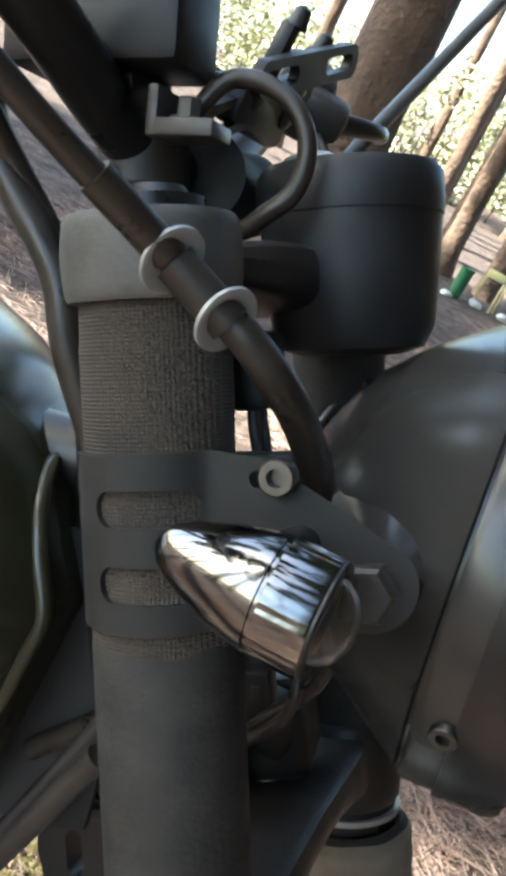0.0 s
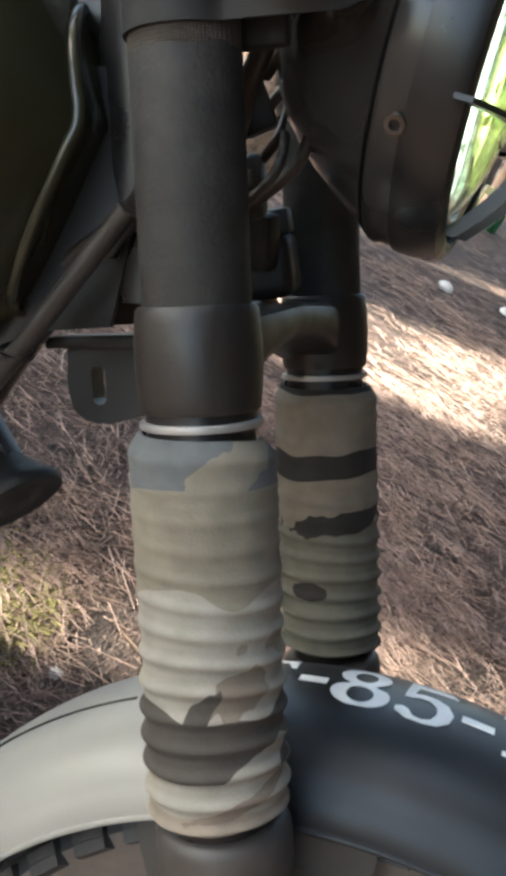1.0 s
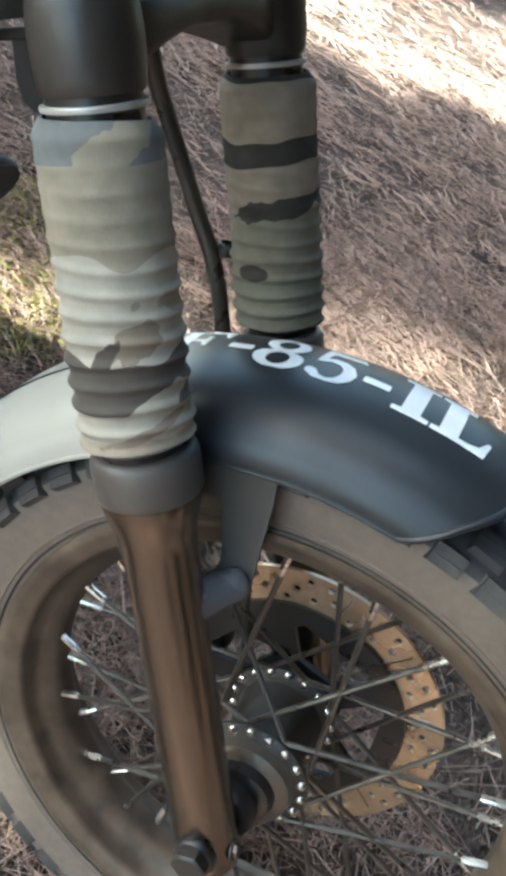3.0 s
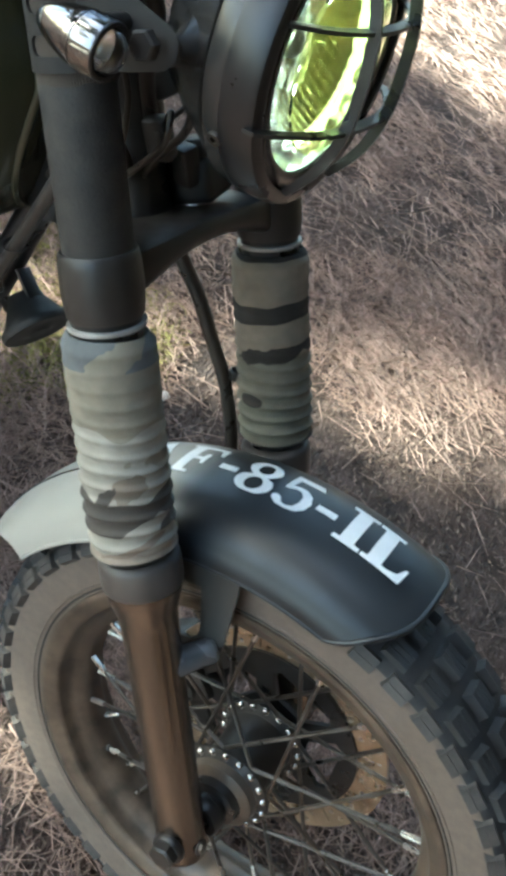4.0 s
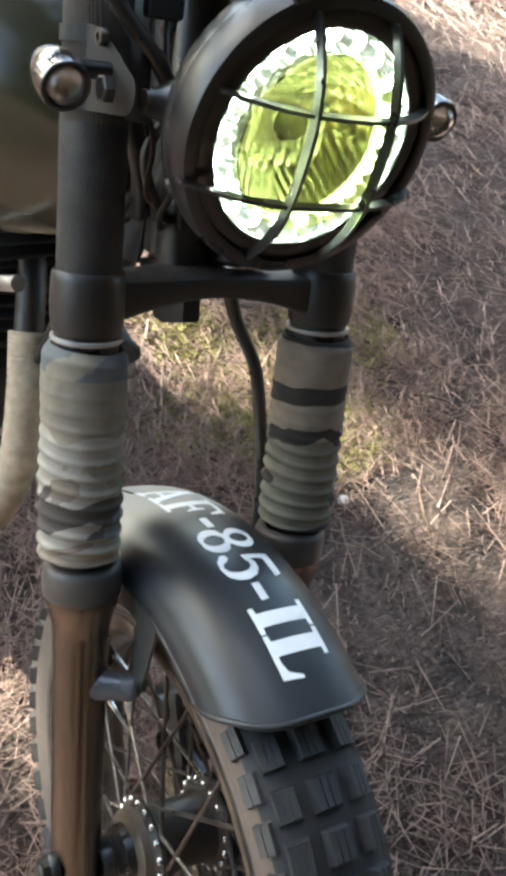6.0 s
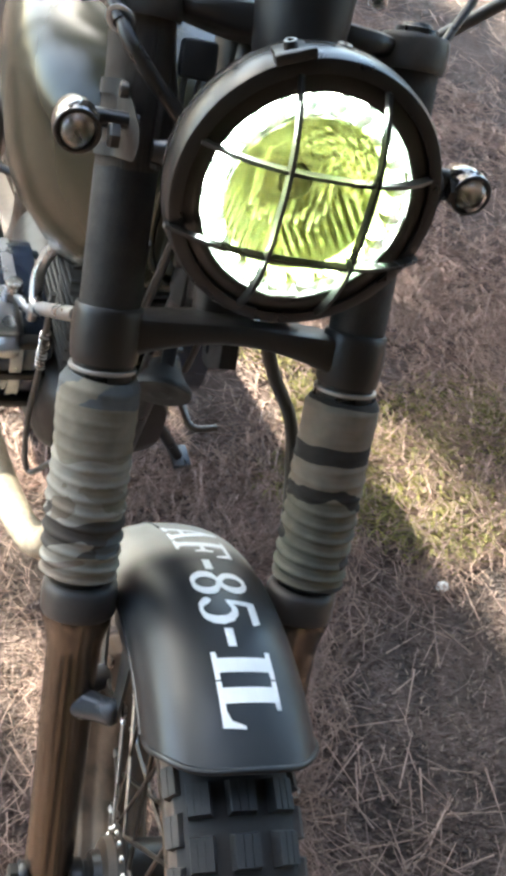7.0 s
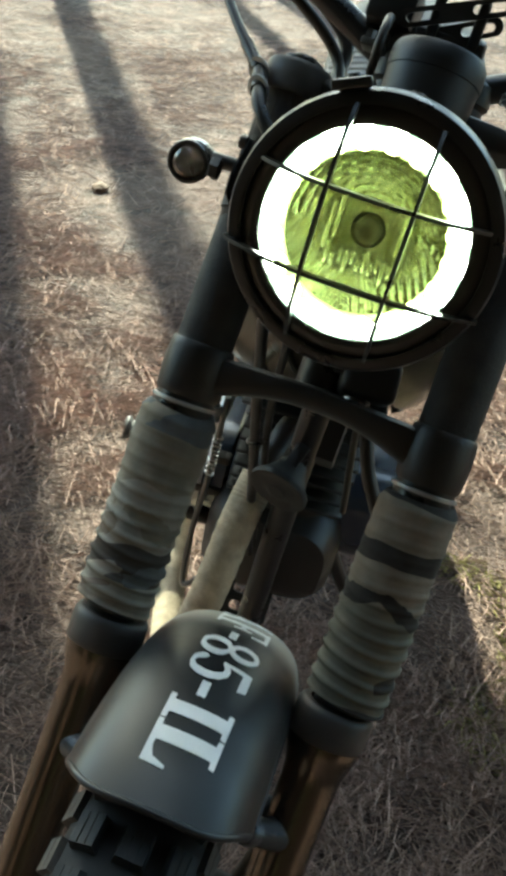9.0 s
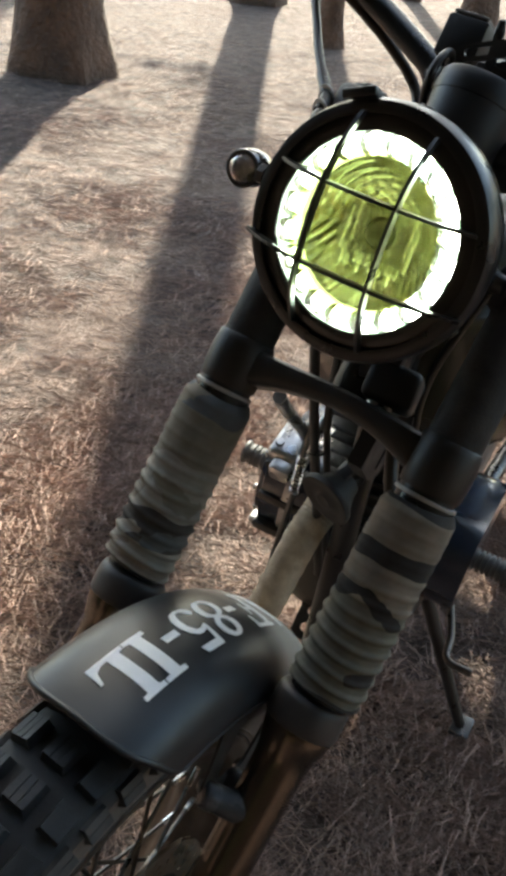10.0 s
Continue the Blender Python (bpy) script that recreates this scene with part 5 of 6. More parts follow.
def loft(sections, segs=48, power=2.5):
    """A body through upright sections: (x, half width, middle height, half height up, half height down)."""
    bm = bmesh.new()
    rings = []
    for x, hw, zc, hu, hd in sections:
        ring = []
        for k in range(segs):
            a = 2 * math.pi * k / segs
            c, s = math.cos(a), math.sin(a)
            ring.append(bm.verts.new((x, hw * math.copysign(abs(c) ** (2 / power), c), zc + (hu if s > 0 else hd) * math.copysign(abs(s) ** (2 / power), s))))
        rings.append(ring)
    for a, b in zip(rings, rings[1:]):
        for k in range(segs):
            bm.faces.new((a[k], a[(k + 1) % segs], b[(k + 1) % segs], b[k]))
    bm.faces.new(rings[0])
    bm.faces.new(rings[-1][::-1])
    return bm


TANK = [(-0.455, 0.030, 0.530, 0.045, 0.060), (-0.457, 0.047, 0.530, 0.072, 0.085), (-0.467, 0.066, 0.530, 0.090, 0.106), (-0.490, 0.095, 0.530, 0.105, 0.134), (-0.530, 0.130, 0.530, 0.115, 0.172), (-0.580, 0.158, 0.530, 0.118, 0.202), (-0.650, 0.176, 0.530, 0.120, 0.215), (-0.750, 0.172, 0.535, 0.115, 0.190), (-0.850, 0.145, 0.545, 0.100, 0.140), (-0.940, 0.105, 0.555, 0.080, 0.090), (-0.990, 0.060, 0.560, 0.050, 0.050), (-1.000, 0.030, 0.560, 0.025, 0.025)]
tank_bm = loft(TANK, 72, 2.6)
for v in tank_bm.verts:
    v.co.x -= 0.8 * max(0.0, v.co.z - 0.56) * max(0.0, 1 - (-0.455 - v.co.x) / 0.30)
    if abs(v.co.y) < 0.085 and v.co.z < 0.44 and v.co.x < -0.50:
        v.co.z = 0.44 - 0.02 * (abs(v.co.y) / 0.085) ** 2
tank = part("fuel_tank", tank_bm, M_TANK, bike, "glossy olive-green fuel tank", REAR)
lip = []
for k in range(29):
    a = radians(-92 + 184 * k / 28)
    z = 0.53 + (0.082 if a > 0 else 0.096) * math.copysign(abs(math.sin(a)) ** 0.77, a)
    lip.append((-0.4605 - 0.8 * max(0.0, z - 0.56), -0.057 * abs(math.cos(a)) ** 0.77, z))
part("tank_seam", tube(lip, 0.0042, 10, 3), M_TANK, tank, "rolled seam round the tank's nose")

seat_bm = loft([(-0.93, 0.05, 0.600, 0.02, 0.03), (-0.96, 0.10, 0.600, 0.045, 0.04), (-1.05, 0.125, 0.600, 0.052, 0.045), (-1.25, 0.135, 0.605, 0.055, 0.045), (-1.45, 0.125, 0.625, 0.055, 0.045), (-1.56, 0.10, 0.635, 0.045, 0.04), (-1.60, 0.05, 0.635, 0.02, 0.02)], 40, 3.2)
seat = part("seat", seat_bm, M_SEAT, bike, "ribbed seat, sunlight put into its pale ribs", REAR @ pose(0, 0, -0.045))
# rib colour is raised to hold the sunlight that falls on the seat
for k in range(16):
    x = -1.00 - 0.034 * k
    part("seat_rib", tube([(x, -0.115, 0.632), (x, -0.07, 0.653), (x, 0.0, 0.6575), (x, 0.07, 0.653), (x, 0.115, 0.632)], 0.0105, 8, 5), material("sunlit_rib_cover", (0.42, 0.40, 0.37), 0.7, 0, 0.15, 60, 0.0002, 400) if k == 0 else bpy.data.materials["sunlit_rib_cover"], seat)

# dark gusset plates filling the shaded hollow, and the taped wiring behind the steering head
neck = [(-0.398, 0.460), (-0.434, 0.436), (-0.480, 0.446), (-0.500, 0.480), (-0.500, 0.575), (-0.470, 0.590), (-0.425, 0.575)]
for side in (-1, 1):
    part("neck_gusset", moved(plate(neck, (), 0.004), Matrix(((1, 0, 0, 0), (0, 0, 1, 0), (0, 1, 0, 0), (0, 0, 0, 1)))), M_RUBBER, bike, "black gusset plate filling the shaded hollow at the steering head", BODY @ pose(0, side * 0.024, 0), smooth=False)
# frame tubes
FRAME = [
    ("head_tube", [(-0.395, 0, 0.48), (-0.505, 0, 0.69)], 0.029),
    ("down_tube", [(-0.440, 0, 0.53), (-0.470, 0, 0.36), (-0.505, 0, 0.10), (-0.52, 0, -0.06)], 0.0165),
    ("top_tube", [(-0.470, 0, 0.62), (-0.70, 0, 0.555), (-1.0, 0, 0.53), (-1.5, 0, 0.56)], 0.019),
    ("seat_tube", [(-0.98, 0.0, 0.53), (-0.97, 0, 0.2), (-0.95, 0, -0.05)], 0.016),
    ("guard_rod", [(-0.398, -0.079, 0.535), (-0.430, -0.068, 0.412), (-0.470, -0.055, 0.28), (-0.530, -0.040, 0.10)], 0.0060),
    ("guard_rod", [(-0.410, -0.050, 0.530), (-0.440, -0.052, 0.40), (-0.49, -0.045, 0.26), (-0.54, -0.040, 0.12)], 0.0045),
]
for name, pts, r in FRAME:
    part(name, tube(pts, r, 18), M_CAST if name == "guard_rod" else M_BLACK, bike, "thin black rod slanting down from the head" if name == "guard_rod" else "black steel frame tube", BODY if name == "guard_rod" else REAR)
for p in ((-0.4255, -0.0695, 0.430), (-0.452, -0.060, 0.340)):
    part("cable_tie", moved(lathe([(0.0095, 0.0016), (0.0108, 0.0014), (0.0108, -0.0014), (0.0095, -0.0016)], 20, closed=True), pose(0, 0, 0, 18, -14, 0)), M_BLACK, bike, "black tie round the rods", BODY @ pose(*p))
lug_out = [(-0.076, 0.587), (-0.148, 0.587), (-0.150, 0.560), (-0.147, 0.545), (-0.138, 0.537), (-0.120, 0.535), (-0.076, 0.546)]
lug = moved(plate(lug_out, [rounded(-0.132, 0.548, -0.122, 0.574, 0.0048)], 0.018), Matrix(((1, 0, 0, 0), (0, 0, 1, 0), (0, 1, 0, 0), (0, 0, 0, 1))))
part("yoke_lug", lug, M_PLASTIC, bike, "black bracket with a long hole behind the yoke", FORK @ pose(0, 0.034, 0), smooth=False)
part("yoke_lug_flange", box(0.095, 0.036, 0.008, 0.002, (-0.112, 0.024, 0.590)), M_PLASTIC, bike, "", FORK)

# horn in front of the down tube
horn = part("horn", lathe([(0.0, 0.0105), (0.010, 0.0105), (0.012, 0.0085), (0.024, 0.0070), (0.030, 0.0090), (0.0345, 0.0085), (0.0355, 0.0050), (0.0345, 0.0010), (0.028, -0.0060), (0.020, -0.0200), (0.017, -0.0300), (0.0, -0.0300)], 48, "x"), M_RUBBER, bike, "round black horn below the steering head", BODY @ pose(-0.415, -0.014, 0.322, 0, 22, -12))
part("horn_bracket", box(0.040, 0.016, 0.004, 0.0015, (-0.030, 0.0, 0.018)), M_CAST, horn)
part("horn_terminal", box(0.014, 0.010, 0.012, 0.002, (-0.026, -0.014, -0.006)), M_PLASTIC, horn)

# engine
eng = part("crankcase", loft([(-0.555, 0.050, 0.055, 0.055, 0.030), (-0.565, 0.080, 0.055, 0.075, 0.050), (-0.60, 0.095, 0.050, 0.090, 0.075), (-0.70, 0.105, 0.030, 0.115, 0.105), (-0.85, 0.105, 0.03, 0.13, 0.135), (-0.96, 0.09, 0.03, 0.11, 0.10), (-0.99, 0.05, 0.03, 0.06, 0.06)], 40, 3.4), M_CAST, bike, "black engine case", REAR)
CYL = REAR @ pose(-0.650, 0, 0, 0, -6, 0)
cyl = part("cylinder", lathe([(0.078, 0.13), (0.078, 0.37)], 32), M_CAST, bike, "black finned cylinder", CYL)
for k in range(11):
    w = 0.088 + (0.010 if k > 6 else 0.0)
    part("fin", box(2 * w, 2 * w * 0.92, 0.0055, 0.002, (0, 0, 0.155 + 0.0195 * k), 1), M_RUBBER, cyl)
part("cylinder_head", box(0.200, 0.170, 0.060, 0.018, (0, 0, 0.405), 3), M_CAST, bike, "black cylinder head", REAR @ pose(-0.650, 0, 0, 0, -6, 0))
for sx in (-0.07, 0.07):
    for sy in (-0.06, 0.06):
        part("head_bolt", moved(hex_bolt(0.008, 0.008), pose(sx, sy, 0.435)), M_STEEL, bike, "", REAR @ pose(-0.650, 0, 0, 0, -6, 0))
cov = []
for k in range(40):
    a = 2 * math.pi * k / 40
    c, s = math.cos(a), math.sin(a)
    cov.append((-0.745 + 0.115 * math.copysign(abs(c) ** 0.6, c), 0.104 + 0.076 * math.copysign(abs(s) ** 0.65, s)))
upright = Matrix(((1, 0, 0, 0), (0, 0, 1, 0), (0, 1, 0, 0), (0, 0, 0, 1)))
cover = moved(plate(cov, (), 0.105), upright)
bmesh.ops.bevel(cover, geom=[e for e in cover.edges if abs(e.verts[0].co.y - e.verts[1].co.y) < 1e-5 and e.is_boundary is False and len(e.link_faces) == 2 and abs(e.link_faces[0].normal.dot(e.link_faces[1].normal)) < 0.3], offset=0.012, segments=3, affect="EDGES")
M_GLOSS = material("gloss_black_cover", (0.024, 0.034, 0.056), 0.14, 0.0, 0.15, 20, 0, coat=0.8)
part("engine_cover", cover, M_GLOSS, bike, "gloss black right engine cover", REAR @ pose(0, -0.078, 0))
part("engine_cover_rim", moved(plate([(x * 1.03 + 0.0224, z * 1.03 - 0.003) for x, z in cov], (), 0.016), upright), M_ALLOY, bike, "polished edge of the engine cover", REAR @ pose(0, -0.120, 0), smooth=False)
part("engine_cover", moved(plate([(x, z) for x, z in cov], (), 0.07), upright), M_GLOSS, bike, "gloss black left engine cover", REAR @ pose(0, 0.150, 0))
for z in (0.163, 0.106, 0.046):
    x = max(px for px, pz in cov if abs(pz - z) < 0.03)
    part("cover_rib", box(0.020, 0.088, 0.013, 0.004, (x - 0.003, -0.130, z)), M_CAST, bike, "", REAR)
part("cover_casting", joined(box(0.075, 0.050, 0.030, 0.010, (0, 0, 0), 3), box(0.034, 0.036, 0.028, 0.008, (0.042, 0.006, -0.008)), moved(hex_bolt(0.007, 0.006), pose(0.02, -0.012, 0.015))), M_ALLOY, bike, "alloy casting on top of the engine cover", REAR @ pose(-0.665, -0.152, 0.188, 0, 18, 0))
for k in range(0, 40, 5):
    x, z = cov[k]
    part("cover_bolt", moved(socket_bolt(0.005, 0.005), pose(-0.745 + (x + 0.745) * 0.9, -0.1825, 0.104 + (z - 0.104) * 0.88, 90, 0, 0)), M_STEEL, bike, "", REAR)
part("clutch_arm", joined(box(0.05, 0.014, 0.012, 0.004, (0, 0, 0)), moved(lathe([(0, 0.016), (0.010, 0.016), (0.012, 0.012), (0.012, -0.012)], 20), pose(-0.022, 0, 0)), moved(lathe([(0, 0.012), (0.006, 0.012), (0.007, -0.012)], 16), pose(0.022, 0, 0))), M_ALLOY, bike, "alloy release arm on the engine cover", REAR @ pose(-0.660, -0.125, 0.215, 0, 0, 25))
part("cable_spring", tube([(-0.585 + 0.006 * math.cos(k * 1.1), -0.108 + 0.006 * math.sin(k * 1.1), 0.235 - 0.0011 * k) for k in range(60)], 0.0014, 6, 2), M_STEEL, bike, "bright coil spring round a cable", REAR)
part("engine_cable", tube([(-0.585, -0.108, 0.30), (-0.585, -0.108, 0.17), (-0.580, -0.112, 0.06), (-0.560, -0.105, -0.02), (-0.535, -0.08, 0.03)], 0.0042, 10), M_GREY, bike, "grey braided engine cable", REAR)
slots = [rounded(-0.022, -0.034 + 0.026 * k, 0.022, -0.020 + 0.026 * k, 0.006) for k in range(3)]
part("slotted_bracket", plate(rounded(-0.034, -0.046, 0.034, 0.046, 0.010), slots, 0.004), M_CAST, bike, "black slotted bracket in front of the crankcase", REAR @ pose(-0.560, -0.010, 0.005, 90, 0, 90) @ pose(0, 0, 0, -35, 0, 0))
part("alloy_pipe", tube([(-0.440, -0.118, 0.395), (-0.500, -0.132, 0.340), (-0.560, -0.136, 0.285), (-0.615, -0.138, 0.235), (-0.650, -0.136, 0.265), (-0.655, -0.12, 0.31)], 0.0085, 14), M_ALLOY, bike, "bright curved metal pipe beside the engine", BODY)
part("exhaust_stub", tube([(-0.640, -0.025, 0.275), (-0.590, -0.038, 0.278), (-0.545, -0.048, 0.254), (-0.520, -0.053, 0.228)], 0.0175, 18), M_CAST, bike, "black bare end of the exhaust at the cylinder", BODY)
wrapped = [(-0.523, -0.0525, 0.236), (-0.505, -0.055, 0.216), (-0.478, -0.058, 0.185), (-0.437, -0.064, 0.095), (-0.432, -0.078, 0.005), (-0.470, -0.100, -0.085), (-0.57, -0.135, -0.125), (-0.75, -0.185, -0.120), (-0.86, -0.215, -0.075), (-0.92, -0.238, 0.02)]
pts = smooth_path(wrapped, 14)
bm = tube(pts, 0.0225, 24, 1, True, False)
for v in bm.verts:
    d = [(v.co - p).length for p in pts]
    k = d.index(min(d))
    a = math.atan2(v.co.z - pts[k].z, v.co.y - pts[k].y)
    v.co = pts[k] + (v.co - pts[k]) * (1 + 0.07 * ((k / 3.1 + a / 6.283) % 1.0))
part("exhaust_header", bm, M_WRAP, bike, "exhaust pipe bound in sand-coloured heat wrap", BODY)
M_SILENCER = material("blue_grey_silencer", (0.010, 0.013, 0.019), 0.75, 0.0, 0.2, 8, 0, dust=DUST, dust_amount=0.02)
M_SILENCER.node_tree.nodes["Principled BSDF"].inputs["Specular IOR Level"].default_value = 0.25
part("silencer", tube([(-0.90, -0.225, -0.03), (-0.93, -0.250, 0.05), (-1.00, -0.268, 0.085), (-1.20, -0.312, 0.085), (-1.40, -0.350, 0.080), (-1.465, -0.362, 0.078), (-1.480, -0.365, 0.077)], [0.017, 0.017, 0.021, 0.038, 0.050, 0.0510, 0.034], 32), M_SILENCER, bike, "blue-grey tapered silencer", BODY @ pose(0.02, 0, -0.012))
for side in (-1, 1):
    peg = [(0.0105, 0)]
    for k in range(11):
        peg += [(0.0150, 0.004 + 0.0085 * k), (0.0150, 0.0085 + 0.0085 * k), (0.0118, 0.0095 + 0.0085 * k), (0.0118, 0.0115 + 0.0085 * k)]
    peg += [(0.016, 0.102), (0.016, 0.106), (0, 0.106)]
    peg = [(r * 1.25, y) for r, y in peg]
    out = 0.168 if side < 0 else 0.125
    part("foot_peg", moved(lathe(peg, 24), pose(-0.800, side * out, 0.036, -90 * side, 0, 0)), M_PEG, bike, "ribbed rubber foot peg", REAR)
    part("peg_bracket", tube([(-0.80, side * 0.10, -0.02), (-0.805, side * 0.118, 0.02), (-0.800, side * out, 0.036)], 0.010, 12), M_CAST, bike, "", REAR)
part("brake_pedal", tube([(-0.86, -0.20, -0.075), (-0.82, -0.225, -0.085), (-0.775, -0.235, -0.088)], 0.007, 10), M_STEEL, bike, "steel brake pedal", BODY)
part("pedal_pad", box(0.030, 0.076, 0.014, 0.0065, (0, 0, 0), 3), M_CLIP, bike, "pale worn pedal pad", BODY @ pose(-0.772, -0.240, -0.082, 0, 0, 14))
part("gear_lever", tube([(-0.76, 0.14, -0.03), (-0.70, 0.165, -0.045), (-0.655, 0.175, -0.05), (-0.65, 0.215, -0.048)], 0.006, 10), M_SPOKE, bike, "dark gear lever", REAR)
part("side_stand", tube([(-0.80, 0.10, -0.08), (-0.79, 0.17, -0.19), (-0.775, 0.235, -0.287)], [0.013, 0.011, 0.010], 14), M_BLACK, bike, "black side stand, down", REAR)
part("stand_foot", box(0.05, 0.035, 0.008, 0.003), M_BLACK, bike, "", REAR @ pose(-0.775, 0.240, -0.290, 7.0, 0, 0))
part("passenger_peg_post", moved(lathe([(0, 0.062), (0.016, 0.062), (0.018, 0.058), (0.018, -0.085), (0.012, -0.092)], 24), pose(-1.215, -0.268, 0.095, 0, 12, 0)), M_RUBBER, bike, "black upright rubber post", BODY)
part("passenger_peg_stay", tube([(-1.215, -0.265, 0.075), (-1.12, -0.18, 0.08), (-1.02, -0.06, 0.10)], 0.008, 10), M_BLACK, bike, "", BODY)
part("air_filter_box", box(0.20, 0.22, 0.20, 0.03, (0, 0, 0), 3), M_PLASTIC, bike, "black side box", REAR @ pose(-1.00, 0, 0.33))
part("carburettor", joined(box(0.07, 0.06, 0.08, 0.012), moved(lathe([(0.026, -0.06), (0.026, 0.06)], 20, "x"), pose(0, 0, 0.01))), M_ALLOY, bike, "alloy carburettor", REAR @ pose(-0.83, 0, 0.33))
rear_rows = [(0.205, -0.036), (0.225, -0.052), (0.265, -0.058), (0.300, -0.052), (0.318, -0.03), (0.325, 0.0)]
rear_rows = rear_rows + [(r, -h) for r, h in rear_rows[-2::-1]]
part("rear_tyre", moved(lathe(rear_rows, 80, "y", closed=True), pose(-1.39, 0, -0.004)), M_TYRE, bike, "dusty black rear tyre", REAR)
part("rear_hub", moved(lathe([(0, -0.08), (0.08, -0.08), (0.085, -0.06), (0.05, -0.04), (0.05, 0.04), (0.085, 0.06), (0.08, 0.08), (0, 0.08)], 32, "y"), pose(-1.39, 0, -0.004)), M_CAST, bike, "", REAR)
for k in range(18):
    a = 2 * math.pi * k / 18
    part("rear_spoke", tube([(-1.39 + 0.08 * math.cos(a + 0.5), (-1) ** k * 0.05, 0.08 * math.sin(a + 0.5)), (-1.39 + 0.212 * math.cos(a), 0, 0.212 * math.sin(a))], 0.002, 6, curve=False), M_SPOKE, bike, "", REAR)
for side in (-1, 1):
    part("swing_arm", tube([(-0.95, side * 0.10, 0.0), (-1.39, side * 0.115, 0.0)], 0.017, 14, curve=False), M_BLACK, bike, "", REAR)
    part("shock_absorber", tube([(-1.33, side * 0.13, 0.03), (-1.20, side * 0.135, 0.45)], 0.024, 16, curve=False), M_BLACK, bike, "", REAR)
rg = bmesh.new()
rings = []
for i in range(41):
    a = radians(-95 + 130 * i / 40)
    rings.append([rg.verts.new((-1.39 + (0.36 - 0.05 * abs(q) ** 3 - t) * math.sin(a), 0.082 * q, (0.36 - 0.05 * abs(q) ** 3 - t) * math.cos(a))) for t in (0, 0.003) for q in np.linspace(-1, 1, 13).tolist()])
for a, b in zip(rings, rings[1:]):
    for j in range(25):
        if j != 12:
            rg.faces.new((a[j], a[j + 1], b[j + 1], b[j]))
part("rear_mudguard", rg, M_BLACK, bike, "black rear mudguard", REAR)

# ---- ground ----


def rise(x, y):
    """Height of the forest floor."""
    d = math.hypot(x + 0.4, y)
    k = min(1.0, max(0.0, (d - 1.2) / 3.0))
    return k * (0.05 * noise.noise(Vector((x * 0.35, y * 0.35, 3))) + 0.02 * noise.noise(Vector((x * 1.3, y * 1.3, 7)))) + 0.006 * noise.noise(Vector((x * 5, y * 5, 1))) - 0.004


def sheet():
    bm = bmesh.new()
    steps = [-900, -300, -120, -60, -35, -24] + [v * 0.5 for v in range(-36, -12)] + [v * 0.12 for v in range(-50, 51)] + [v * 0.5 for v in range(13, 37)] + [24, 35, 60, 120, 300, 900]
    grid = [[bm.verts.new((x, y, rise(x, y) if max(abs(x), abs(y)) < 40 else -0.004)) for x in steps] for y in steps]
    for a, b in zip(grid, grid[1:]):
        for k in range(len(steps) - 1):
            bm.faces.new((a[k], a[k + 1], b[k + 1], b[k]))
    return bm


ground = thing("ground", sheet(), M_GROUND, "brown forest floor covered with dry pine needles", "ground", kind="structure")


def needles(name, count, length, width, area, seed, label, mat, bent=True, keep=None, category="needles"):
    """Loose needles lying every way on the floor, each a thin three-sided blade."""
    rng = np.random.default_rng(seed)
    verts, faces = [], []
    n = 0
    x0, x1, y0, y1 = area
    while n < count:
        x, y = rng.uniform(x0, x1), rng.uniform(y0, y1)
        if keep and not keep(x, y, rng):
            continue
        L = length * rng.uniform(0.55, 1.35)
        a = rng.uniform(0, 2 * math.pi)
        lift = abs(rng.normal(0, 0.16))
        z = rise(x, y) + 0.003 + rng.uniform(0, 0.012)
        d = np.array([math.cos(a), math.sin(a), 0.0])
        s = np.array([-d[1], d[0], 0.0])
        bow = rng.normal(0, 0.10) * L
        pts = [np.array([x, y, z]) - d * L / 2, np.array([x, y, z + lift * L * 0.28]) + s * bow, np.array([x, y, z + lift * L * rng.uniform(-0.1, 0.5)]) + d * L / 2]
        if not bent:
            pts = [pts[0], pts[2]]
        base = len(verts)
        for k, p in enumerate(pts):
            w = width * (1.0 if k < len(pts) - 1 else 0.35)
            verts += [p + s * w, p - s * w, p + np.array([0, 0, w * 1.3])]
        for k in range(len(pts) - 1):
            b = base + 3 * k
            for j in range(3):
                faces.append((b + j, b + (j + 1) % 3, b + 3 + (j + 1) % 3, b + 3 + j))
        n += 1
    me = bpy.data.meshes.new(name)
    me.from_pydata([tuple(v) for v in verts], [], faces)
    me.materials.append(mat)
    return thing(name, me, None, label, category, kind="stuff")


def clumped(x, y, rng):
    d = noise.noise(Vector((x * 1.7, y * 1.7, 11))) + 0.5 * noise.noise(Vector((x * 7, y * 7, 4)))
    return rng.random() < 0.10 + 1.2 * max(0, d + 0.16)


def near(x, y, rng):
    d = math.hypot(x + 0.5, y - 0.1)
    bare = 0.06 if math.hypot((x - 0.26) / 0.80, (y - 0.66) / 0.50) < 0.8 + 0.35 * noise.noise(Vector((x * 3, y * 3, 9))) else 1.0
    return rng.random() < bare * math.exp(-(d / 1.5) ** 2) and clumped(x, y, rng)


